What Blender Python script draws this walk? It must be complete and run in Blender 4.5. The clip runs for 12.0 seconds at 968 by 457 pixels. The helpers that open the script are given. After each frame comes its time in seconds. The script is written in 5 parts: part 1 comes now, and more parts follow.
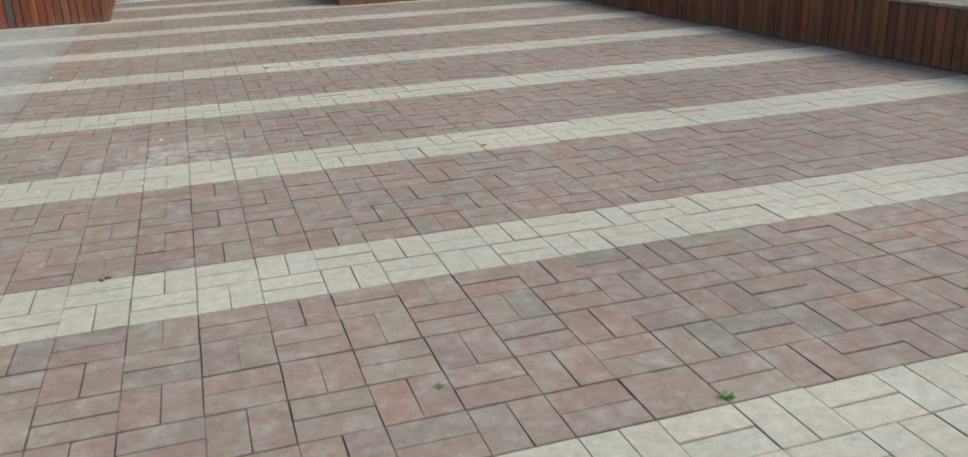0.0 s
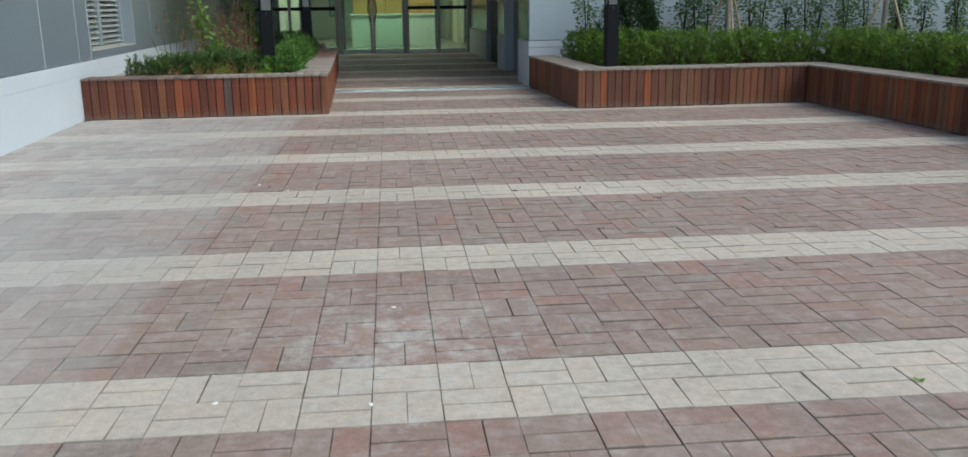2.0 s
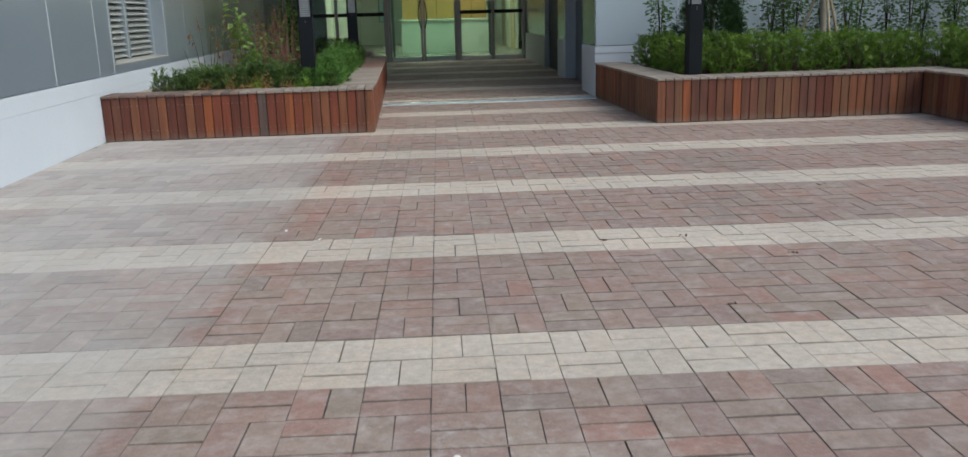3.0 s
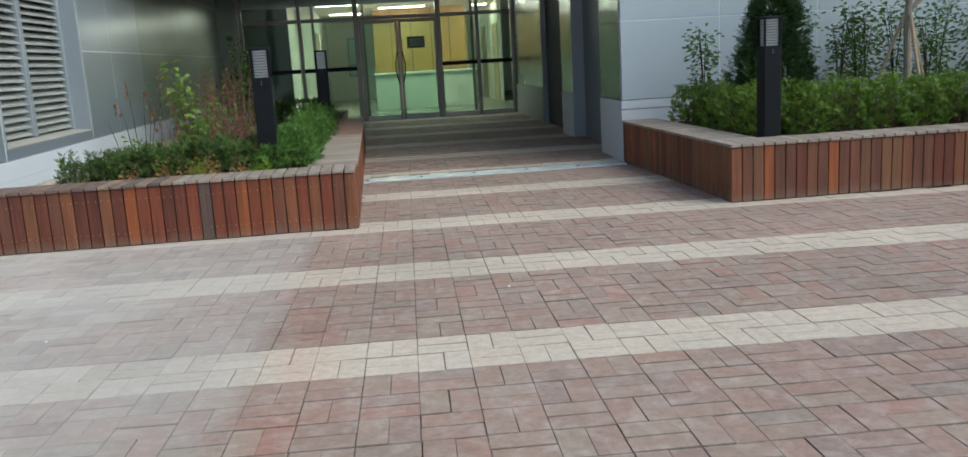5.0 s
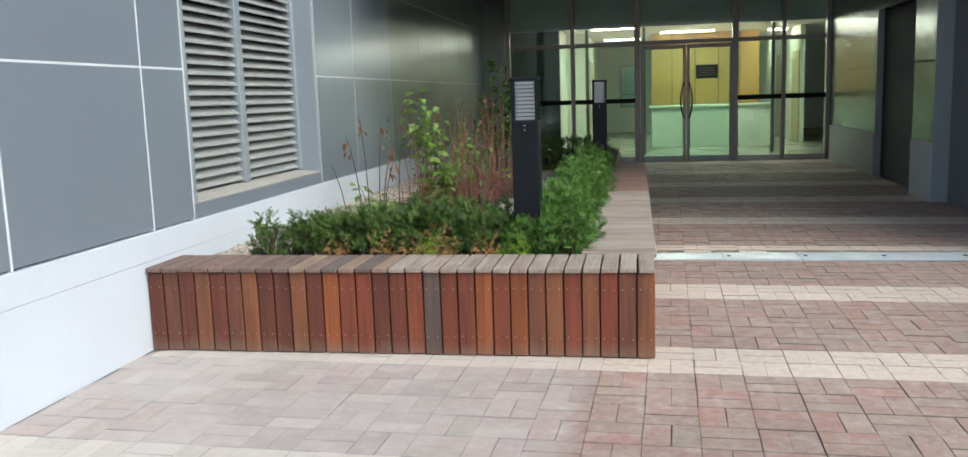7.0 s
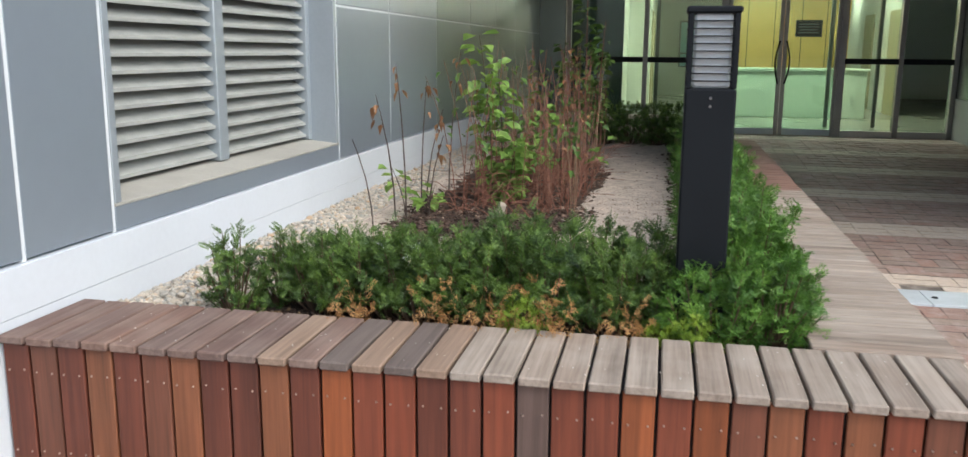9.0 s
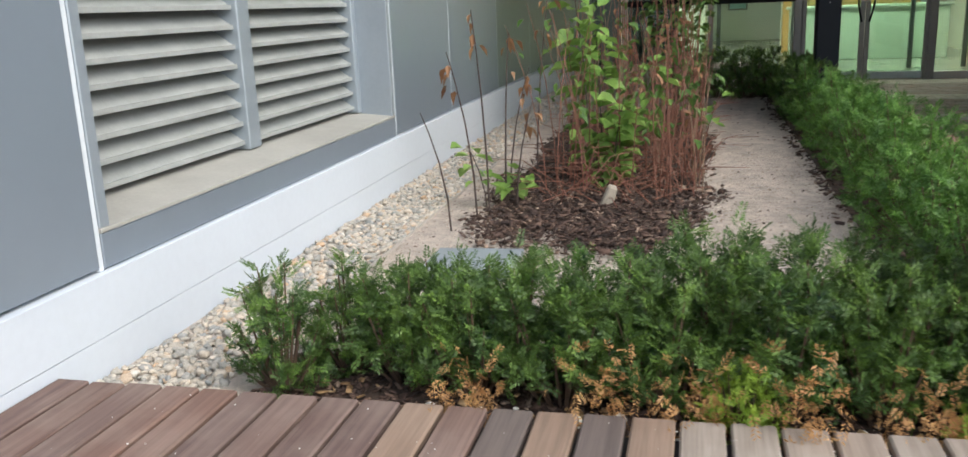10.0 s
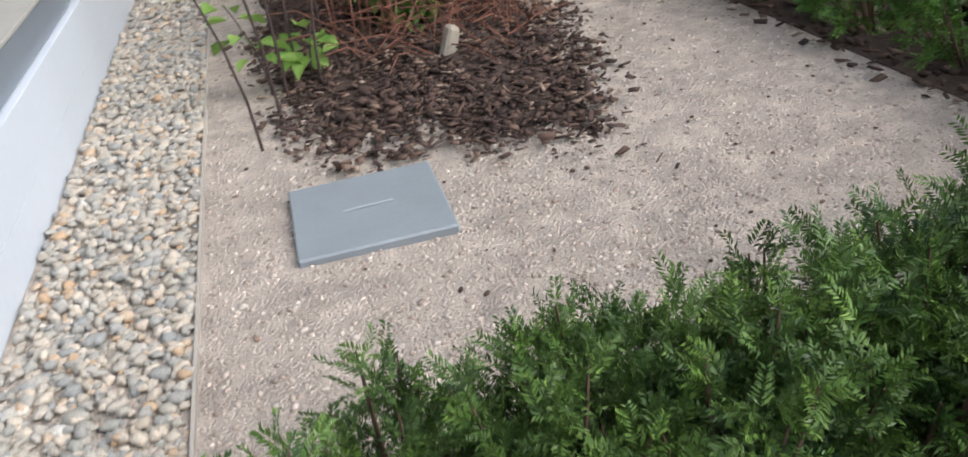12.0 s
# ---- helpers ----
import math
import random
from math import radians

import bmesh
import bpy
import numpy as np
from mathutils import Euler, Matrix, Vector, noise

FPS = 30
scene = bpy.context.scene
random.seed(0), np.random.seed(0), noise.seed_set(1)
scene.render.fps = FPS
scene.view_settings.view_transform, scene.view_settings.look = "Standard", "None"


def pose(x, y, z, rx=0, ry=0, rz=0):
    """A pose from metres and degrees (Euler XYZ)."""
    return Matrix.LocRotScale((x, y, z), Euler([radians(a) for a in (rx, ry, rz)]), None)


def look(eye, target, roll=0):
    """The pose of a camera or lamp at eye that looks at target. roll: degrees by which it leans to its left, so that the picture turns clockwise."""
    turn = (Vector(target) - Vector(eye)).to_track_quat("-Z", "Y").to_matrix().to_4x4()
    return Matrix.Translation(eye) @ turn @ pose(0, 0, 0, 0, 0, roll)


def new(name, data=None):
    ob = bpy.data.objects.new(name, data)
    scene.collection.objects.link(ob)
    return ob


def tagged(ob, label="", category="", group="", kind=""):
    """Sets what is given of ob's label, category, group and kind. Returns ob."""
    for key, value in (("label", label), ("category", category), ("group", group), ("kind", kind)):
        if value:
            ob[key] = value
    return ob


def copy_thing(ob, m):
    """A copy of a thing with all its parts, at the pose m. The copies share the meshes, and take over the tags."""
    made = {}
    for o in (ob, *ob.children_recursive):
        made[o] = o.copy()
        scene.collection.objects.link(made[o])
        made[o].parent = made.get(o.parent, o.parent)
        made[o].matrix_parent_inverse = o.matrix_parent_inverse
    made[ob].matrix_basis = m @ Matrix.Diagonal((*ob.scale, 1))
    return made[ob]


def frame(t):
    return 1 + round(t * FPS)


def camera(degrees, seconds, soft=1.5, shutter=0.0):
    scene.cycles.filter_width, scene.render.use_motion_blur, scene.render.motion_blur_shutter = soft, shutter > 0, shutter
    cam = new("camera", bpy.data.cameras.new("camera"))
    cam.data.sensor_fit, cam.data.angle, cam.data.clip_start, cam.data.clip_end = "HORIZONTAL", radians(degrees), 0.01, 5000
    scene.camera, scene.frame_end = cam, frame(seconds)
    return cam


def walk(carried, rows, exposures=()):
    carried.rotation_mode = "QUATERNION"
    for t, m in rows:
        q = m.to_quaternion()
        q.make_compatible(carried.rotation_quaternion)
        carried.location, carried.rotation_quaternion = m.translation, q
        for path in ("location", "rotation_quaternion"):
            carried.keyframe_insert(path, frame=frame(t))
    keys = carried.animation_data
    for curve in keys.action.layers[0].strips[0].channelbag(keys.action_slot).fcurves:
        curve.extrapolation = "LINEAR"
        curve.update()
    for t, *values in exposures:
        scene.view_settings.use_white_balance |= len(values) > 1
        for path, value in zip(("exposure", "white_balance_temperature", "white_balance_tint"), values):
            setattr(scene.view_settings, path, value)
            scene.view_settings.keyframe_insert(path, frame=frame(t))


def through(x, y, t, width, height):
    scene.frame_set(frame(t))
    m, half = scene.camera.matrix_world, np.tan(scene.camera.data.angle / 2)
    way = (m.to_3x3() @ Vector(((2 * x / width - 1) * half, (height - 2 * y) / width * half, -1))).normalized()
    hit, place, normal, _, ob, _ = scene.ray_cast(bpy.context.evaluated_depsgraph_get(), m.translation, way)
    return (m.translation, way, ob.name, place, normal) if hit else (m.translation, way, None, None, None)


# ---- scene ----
cam = camera(57.4, 12.0, shutter=0.15)
PATH = [
    (0, (-0.244, -0.758, 1.296), (0.386, 1.01, 0.604), -2.2),
    (0.5, (-0.278, -0.403, 1.307), (0.22, 1.437, 0.7), -2.8),
    (1, (-0.281, 0.07, 1.272), (0.128, 1.948, 0.72), -2.1),
    (1.5, (-0.365, 0.689, 1.242), (-0.074, 2.601, 0.733), -0.1),
    (2, (-0.413, 1.297, 1.244), (-0.146, 3.218, 0.755), -0.7),
    (2.5, (-0.414, 1.996, 1.216), (-0.262, 3.931, 0.735), -1.8),
    (3, (-0.395, 2.607, 1.23), (-0.24, 4.543, 0.752), -1.6),
    (4.8, (-0.524, 4.892, 1.288), (-0.336, 6.847, 0.909), -5.3),
    (5, (-0.567, 5.096, 1.276), (-0.346, 7.048, 0.898), -3.3),
    (5.5, (-0.573, 5.721, 1.301), (-0.485, 7.687, 0.942), -2.2),
    (6, (-0.647, 6.359, 1.337), (-0.621, 8.333, 1.018), -1.0),
    (6.5, (-0.736, 7.016, 1.338), (-1.013, 8.974, 1.035), -2.1),
    (7, (-0.857, 7.629, 1.358), (-1.199, 9.577, 1.065), -1.9),
    (7.2, (-0.818, 7.828, 1.369), (-1.182, 9.772, 1.073), -1.4),
    (9, (-1.62, 9.88, 1.328), (-2.012, 11.801, 0.934), 0.4),
    (9.5, (-1.858, 10.39, 1.314), (-2.287, 12.305, 0.926), -0.9),
    (10, (-2.144, 10.882, 1.271), (-2.605, 12.766, 0.784), -2.3),
    (10.5, (-2.427, 11.297, 1.253), (-2.894, 13.118, 0.57), -3.6),
    (11, (-2.759, 11.626, 1.197), (-3.115, 13.333, 0.218), -3.9),
    (11.5, (-2.892, 11.878, 1.246), (-2.933, 13.581, 0.198), -5.5),
    (12, (-2.994, 12.065, 1.227), (-2.632, 13.828, 0.248), -7.3),
]
walk(cam, [(t, look(eye, target, roll)) for t, eye, target, roll in PATH], exposures=[(0.0, 0.18, 6350, -4), (1.0, 0.16, 5950, -7), (2.0, 0.12, 6100, 0), (3.0, 0.08, 6250, 4), (5.0, 0.24, 6200, 2), (5.5, 0.40, 6150, 1), (6.5, 0.66, 6250, 3), (7.2, 0.66, 6400, 7), (9.5, 0.80, 6500, 9), (10.5, 0.78, 6450, 8), (11.5, 0.70, 6400, 4), (12.0, 0.80, 6300, 11)])

# ---- world, sun, exposure ----
world = bpy.data.worlds.new("sky")
scene.world = world
world.use_nodes = True
wn = world.node_tree
sky = wn.nodes.new("ShaderNodeTexSky")
sky.sky_type = "NISHITA"
sky.sun_disc = False
sky.sun_elevation = radians(48)
sky.sun_rotation = radians(120)
sky.air_density, sky.dust_density, sky.ozone_density = 1.0, 3.0, 1.0
wn.links.new(sky.outputs[0], wn.nodes["Background"].inputs[0])
wn.nodes["Background"].inputs[1].default_value = 0.15
sun_data = bpy.data.lights.new("sun", "SUN")
sun_data.energy, sun_data.angle, sun_data.color = 1.45, radians(60), (0.94, 1.0, 0.95)
sun = new("sun", sun_data)
sun.matrix_world = look((13, -2, 14), (0, 6, 0))


# ---- materials ----
def nodes_of(name):
    m = bpy.data.materials.new(name)
    m.use_nodes = True
    return m, m.node_tree, m.node_tree.nodes["Principled BSDF"]


def add(nt, kind, **values):
    n = nt.nodes.new(kind)
    for key, value in values.items():
        n.inputs[key].default_value = value
    return n


def noise_at(nt, vector, scale, detail=4.0, rough=0.6):
    n = add(nt, "ShaderNodeTexNoise", Scale=scale, Detail=detail, Roughness=rough)
    if vector is not None:
        nt.links.new(vector, n.inputs["Vector"])
    return n.outputs["Fac"]


def ramp(nt, fac, stops):
    n = nt.nodes.new("ShaderNodeValToRGB")
    while len(n.color_ramp.elements) < len(stops):
        n.color_ramp.elements.new(0.5)
    for e, (p, c) in zip(n.color_ramp.elements, stops):
        e.position, e.color = p, (*c, 1.0) if len(c) == 3 else c
    nt.links.new(fac, n.inputs["Fac"])
    return n.outputs["Color"]


def grey(v):
    return (v, v, v)


def mix(nt, fac, a, b, blend="MIX"):
    n = nt.nodes.new("ShaderNodeMix")
    n.data_type, n.blend_type = "RGBA", blend
    for socket, value in ((n.inputs[0], fac), (n.inputs[6], a), (n.inputs[7], b)):
        if isinstance(value, (int, float)):
            socket.default_value = value
        elif isinstance(value, tuple):
            socket.default_value = (*value, 1.0)
        else:
            nt.links.new(value, socket)
    return n.outputs[2]


def calc(nt, op, a, b=0.0, clamp=False):
    n = nt.nodes.new("ShaderNodeMath")
    n.operation, n.use_clamp = op, clamp
    for socket, value in ((n.inputs[0], a), (n.inputs[1], b)):
        if isinstance(value, (int, float)):
            socket.default_value = value
        else:
            nt.links.new(value, socket)
    return n.outputs[0]


def bump(nt, bsdf, height, strength, distance):
    n = add(nt, "ShaderNodeBump", Strength=strength, Distance=distance)
    nt.links.new(height, n.inputs["Height"])
    nt.links.new(n.outputs[0], bsdf.inputs["Normal"])


def position(nt):
    return nt.nodes.new("ShaderNodeNewGeometry").outputs["Position"]


def piece_random(nt):
    """One random number for each piece, be it an object of its own or an island of a joined mesh."""
    a = nt.nodes.new("ShaderNodeObjectInfo").outputs["Random"]
    b = nt.nodes.new("ShaderNodeNewGeometry").outputs["Random Per Island"]
    return calc(nt, "FRACT", calc(nt, "ADD", a, b))


def plain(name, colour, rough=0.5, metal=0.0, vary=0.12, scale=3.0, fine=60.0, relief=0.15, depth=0.002, coat=0.0, spec=0.5):
    """Paint, metal, stone, soil: a colour with stains at one scale and grain at another."""
    m, nt, b = nodes_of(name)
    p = position(nt)
    n1, n2 = noise_at(nt, p, scale), noise_at(nt, p, fine, 3.0)
    both = calc(nt, "ADD", calc(nt, "MULTIPLY", n1, 0.65), calc(nt, "MULTIPLY", n2, 0.35))
    lo = tuple(c * (1 - vary) for c in colour)
    hi = tuple(min(1.0, c * (1 + vary)) for c in colour)
    nt.links.new(ramp(nt, both, [(0.3, lo), (0.7, hi)]), b.inputs["Base Color"])
    r = calc(nt, "ADD", calc(nt, "MULTIPLY", n1, 0.2), rough - 0.1)
    nt.links.new(r, b.inputs["Roughness"])
    b.inputs["Metallic"].default_value = metal
    b.inputs["Coat Weight"].default_value = coat
    b.inputs["Specular IOR Level"].default_value = spec
    if relief:
        bump(nt, b, n2, relief, depth)
    return m


def brick_paint(name, stops, dust):
    m, nt, b = nodes_of(name)
    p = position(nt)
    tone = ramp(nt, piece_random(nt), stops)
    big, mid, fine = noise_at(nt, p, 0.8, 3.0), noise_at(nt, p, 9.0, 5.0, 0.65), noise_at(nt, p, 160.0, 3.0)
    tone = mix(nt, calc(nt, "MULTIPLY", calc(nt, "SUBTRACT", mid, 0.47, True), 3.4, True), tone, dust)
    tone = mix(nt, 1.0, tone, ramp(nt, noise_at(nt, p, 22.0, 4.0, 0.7), [(0.3, grey(0.82)), (0.7, grey(1.15))]), "MULTIPLY")
    grain = ramp(nt, fine, [(0.25, grey(0.84)), (0.75, grey(1.12))])
    tone = mix(nt, 1.0, tone, grain, "MULTIPLY")
    tone = mix(nt, 1.0, tone, ramp(nt, big, [(0.3, grey(0.88)), (0.7, grey(1.10))]), "MULTIPLY")
    # pale lime dust that lies along the left wall as far as one line of joints
    sep = nt.nodes.new("ShaderNodeSeparateXYZ")
    nt.links.new(p, sep.inputs[0])
    across = calc(nt, "SUBTRACT", sep.outputs[0], calc(nt, "MULTIPLY", sep.outputs[1], 0.0437))
    across = calc(nt, "ADD", across, calc(nt, "MULTIPLY", noise_at(nt, p, 2.2, 4.0), 0.16))
    near = calc(nt, "ADD", calc(nt, "MULTIPLY", calc(nt, "SUBTRACT", -1.46, across), 9.0, True), calc(nt, "MULTIPLY", calc(nt, "SUBTRACT", -1.50, across), 0.9, True))
    lime = calc(nt, "MULTIPLY", near, calc(nt, "ADD", calc(nt, "MULTIPLY", noise_at(nt, p, 1.1, 5.0), 0.55), 0.10), True)
    lime = calc(nt, "MULTIPLY", lime, 0.80)
    tone = mix(nt, lime, tone, mix(nt, 1.0, (0.475, 0.455, 0.440), ramp(nt, calc(nt, "ADD", calc(nt, "MULTIPLY", piece_random(nt), 0.6), calc(nt, "MULTIPLY", mid, 0.4)), [(0.15, grey(0.82)), (0.5, grey(0.98)), (0.85, grey(1.10))]), "MULTIPLY"))
    salt = calc(nt, "MULTIPLY", calc(nt, "SUBTRACT", noise_at(nt, p, 1.9, 6.0, 0.75), 0.60, True), 4.0, True)
    tone = mix(nt, calc(nt, "MULTIPLY", salt, 0.4), tone, (0.52, 0.50, 0.47))
    # cleaner, redder bricks just past the lime
    rust = calc(nt, "MULTIPLY", calc(nt, "MULTIPLY", calc(nt, "ADD", across, 1.44), 8.0, True), calc(nt, "MULTIPLY", calc(nt, "SUBTRACT", -1.02, across), 3.5, True))
    rust = calc(nt, "MULTIPLY", rust, calc(nt, "MULTIPLY", calc(nt, "SUBTRACT", sep.outputs[1], 6.6), 0.7, True))
    rust = calc(nt, "MULTIPLY", rust, calc(nt, "MULTIPLY", calc(nt, "SUBTRACT", 11.0, sep.outputs[1]), 0.7, True))
    rust = calc(nt, "MULTIPLY", rust, calc(nt, "MULTIPLY", calc(nt, "SUBTRACT", noise_at(nt, p, 2.6, 3.0), 0.38), 5.0, True))
    tone = mix(nt, calc(nt, "MULTIPLY", rust, 0.45), tone, mix(nt, 1.0, tone, (1.05, 0.78, 0.70), "MULTIPLY"))
    # a patch of white lime bloom on a few bricks
    far = nt.nodes.new("ShaderNodeVectorMath")
    far.operation = "DISTANCE"
    nt.links.new(p, far.inputs[0])
    far.inputs[1].default_value = (-0.25, 4.45, 0.0)
    bloom = calc(nt, "SUBTRACT", calc(nt, "MULTIPLY", noise_at(nt, p, 8.0, 6.0, 0.8), 3.4), calc(nt, "ADD", calc(nt, "MULTIPLY", far.outputs["Value"], 0.75), 1.35), True)
    tone = mix(nt, calc(nt, "MULTIPLY", bloom, 1.0, True), tone, (0.56, 0.54, 0.51))
    nt.links.new(tone, b.inputs["Base Color"])
    nt.links.new(calc(nt, "ADD", calc(nt, "MULTIPLY", mid, 0.25), 0.58), b.inputs["Roughness"])
    b.inputs["Specular IOR Level"].default_value = 0.3
    bump(nt, b, calc(nt, "ADD", fine, calc(nt, "MULTIPLY", mid, 1.5)), 0.35, 0.003)
    return m


def wood(name, stops, weather, amount, rough=0.6, splash=0.0, streak=0.12):
    """Boards whose grain runs along their own z."""
    m, nt, b = nodes_of(name)
    tc = nt.nodes.new("ShaderNodeTexCoord").outputs["Object"]
    rnd = piece_random(nt)
    shift = nt.nodes.new("ShaderNodeCombineXYZ")
    for k, f in ((0, 13.0), (1, 29.0), (2, 47.0)):
        nt.links.new(calc(nt, "MULTIPLY", rnd, f), shift.inputs[k])
    v = nt.nodes.new("ShaderNodeVectorMath")
    v.operation = "ADD"
    nt.links.new(tc, v.inputs[0]), nt.links.new(shift.outputs[0], v.inputs[1])
    mp = add(nt, "ShaderNodeMapping", Scale=(55.0, 55.0, 2.2))
    nt.links.new(v.outputs[0], mp.inputs["Vector"])
    grain = noise_at(nt, mp.outputs[0], 1.0, 5.0, 0.65)
    patch = noise_at(nt, v.outputs[0], 5.0, 4.0)
    tone = ramp(nt, rnd, stops)
    tone = mix(nt, 1.0, tone, ramp(nt, grain, [(0.25, grey(0.62)), (0.55, grey(1.0)), (0.8, grey(1.25))]), "MULTIPLY")
    wear = calc(nt, "MULTIPLY", calc(nt, "SUBTRACT", calc(nt, "ADD", patch, calc(nt, "MULTIPLY", grain, 0.4)), 0.62, True), amount, True)
    tone = mix(nt, wear, tone, weather)
    # long darker streaks, and grey mud splashed up from the paving
    mp2 = add(nt, "ShaderNodeMapping", Scale=(16.0, 16.0, 0.9))
    nt.links.new(v.outputs[0], mp2.inputs["Vector"])
    tone = mix(nt, 1.0, tone, ramp(nt, noise_at(nt, mp2.outputs[0], 1.0, 3.0), [(0.3, grey(1.0 - streak)), (0.5, grey(1.0)), (0.72, grey(1.0 + 0.8 * streak))]), "MULTIPLY")
    if splash:
        low = nt.nodes.new("ShaderNodeSeparateXYZ")
        nt.links.new(tc, low.inputs[0])
        reach = calc(nt, "SUBTRACT", calc(nt, "MULTIPLY", noise_at(nt, v.outputs[0], 7.0, 4.0), 0.16), calc(nt, "ADD", low.outputs[2], 0.225))
        tone = mix(nt, calc(nt, "MULTIPLY", calc(nt, "MULTIPLY", reach, 9.0, True), splash), tone, (0.19, 0.145, 0.115))
    nt.links.new(tone, b.inputs["Base Color"])
    nt.links.new(calc(nt, "ADD", calc(nt, "MULTIPLY", patch, 0.3), rough - 0.15), b.inputs["Roughness"])
    bump(nt, b, grain, 0.35, 0.002)
    return m


def leafy(name, dark, light, tip=0.0, through=0.25):
    m, nt, b = nodes_of(name)
    rnd = nt.nodes.new("ShaderNodeNewGeometry").outputs["Random Per Island"]
    big = calc(nt, "ADD", calc(nt, "MULTIPLY", noise_at(nt, position(nt), 5.0, 2.0), 0.6), calc(nt, "MULTIPLY", noise_at(nt, position(nt), 22.0, 2.0), 0.75))
    f = calc(nt, "ADD", calc(nt, "MULTIPLY", rnd, 0.22), calc(nt, "SUBTRACT", calc(nt, "MULTIPLY", big, 1.45), 0.50))
    nt.links.new(ramp(nt, f, [(0.2, dark), (0.62, tuple((a + c) / 2 for a, c in zip(dark, light))), (0.95, light)]), b.inputs["Base Color"])
    b.inputs["Roughness"].default_value = 0.45
    b.inputs["Specular IOR Level"].default_value = 0.35
    b.inputs["Subsurface Weight"].default_value = 0.0
    b.inputs["Transmission Weight"].default_value = 0.0
    t = nt.nodes.new("ShaderNodeBsdfTranslucent")
    nt.links.new(b.inputs["Base Color"].links[0].from_socket, t.inputs["Color"])
    mx = nt.nodes.new("ShaderNodeMixShader")
    mx.inputs[0].default_value = through
    nt.links.new(b.outputs[0], mx.inputs[1]), nt.links.new(t.outputs[0], mx.inputs[2])
    nt.links.new(mx.outputs[0], nt.nodes["Material Output"].inputs["Surface"])
    return m


def glass_of(name, colour, rough=0.0):
    m, nt, b = nodes_of(name)
    b.inputs["Base Color"].default_value = (*colour, 1)
    b.inputs["Roughness"].default_value = rough
    b.inputs["Transmission Weight"].default_value = 1.0
    b.inputs["IOR"].default_value = 1.45
    return m


def glow(name, colour, strength):
    m, nt, b = nodes_of(name)
    b.inputs["Base Color"].default_value = (*colour, 1)
    b.inputs["Emission Color"].default_value = (*colour, 1)
    b.inputs["Emission Strength"].default_value = strength
    return m


RED = brick_paint("red_brick", [(0.0, (0.282, 0.207, 0.186)), (0.14, (0.323, 0.210, 0.176)), (0.28, (0.302, 0.238, 0.197)), (0.42, (0.339, 0.200, 0.166)), (0.54, (0.279, 0.223, 0.194)), (0.66, (0.331, 0.225, 0.189)), (0.78, (0.301, 0.200, 0.175)), (0.9, (0.339, 0.257, 0.214)), (1.0, (0.306, 0.218, 0.186))], (0.425, 0.352, 0.315))
CREAM = brick_paint("cream_brick", [(0.0, (0.520, 0.436, 0.365)), (0.3, (0.555, 0.472, 0.398)), (0.55, (0.512, 0.442, 0.378)), (0.8, (0.548, 0.456, 0.378)), (1.0, (0.530, 0.462, 0.402))], (0.545, 0.484, 0.428))
RED_EDGE = brick_paint("dark_brick_edge", [(0.0, (0.150, 0.118, 0.102)), (1.0, (0.190, 0.150, 0.128))], (0.25, 0.21, 0.18))
CREAM_EDGE = brick_paint("dark_cream_edge", [(0.0, (0.31, 0.26, 0.205)), (1.0, (0.37, 0.31, 0.25))], (0.42, 0.36, 0.30))
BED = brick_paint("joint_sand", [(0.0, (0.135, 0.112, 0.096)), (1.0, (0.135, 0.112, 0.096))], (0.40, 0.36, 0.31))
ASPHALT = plain("ground_grit", (0.16, 0.15, 0.14), 0.9, vary=0.25, scale=2, fine=120, relief=0.4)
def board_tone(name, colour, weather):
    r, g, b = colour
    return wood(name, [(0.0, (r * 0.86, g * 0.86, b * 0.88)), (0.5, colour), (1.0, (r * 1.14, g * 1.10, b * 1.06))], weather, 0.35, 0.62, 0.65, 0.28)


CLAD = {
    "d": board_tone("dark_hardwood", (0.118, 0.030, 0.016), (0.15, 0.060, 0.034)),
    "r": board_tone("red_hardwood", (0.172, 0.040, 0.018), (0.20, 0.074, 0.038)),
    "o": board_tone("orange_hardwood", (0.245, 0.066, 0.020), (0.30, 0.12, 0.05)),
    "t": board_tone("tan_hardwood", (0.182, 0.062, 0.027), (0.28, 0.155, 0.085)),
    "w": board_tone("warm_brown_hardwood", (0.168, 0.072, 0.034), (0.22, 0.12, 0.07)),
    "b": board_tone("brown_hardwood", (0.134, 0.045, 0.025), (0.19, 0.105, 0.066)),
}
CAP = wood("weathered_hardwood", [(0.0, (0.165, 0.102, 0.084)), (0.25, (0.135, 0.080, 0.066)), (0.5, (0.190, 0.122, 0.100)), (0.7, (0.125, 0.080, 0.070)), (0.86, (0.195, 0.105, 0.076)), (1.0, (0.150, 0.095, 0.080))], (0.30, 0.235, 0.20), 1.3, 0.75)
CAP_PALE = wood("pale_weathered_hardwood", [(0.0, (0.300, 0.245, 0.205)), (0.3, (0.250, 0.198, 0.163)), (0.6, (0.335, 0.278, 0.236)), (0.85, (0.262, 0.198, 0.158)), (1.0, (0.310, 0.258, 0.220))], (0.41, 0.365, 0.322), 1.3, 0.8)
CAP_TAN = wood("tan_weathered_hardwood", [(0.0, (0.30, 0.20, 0.145)), (1.0, (0.25, 0.17, 0.125))], (0.36, 0.28, 0.22), 0.8, 0.8)
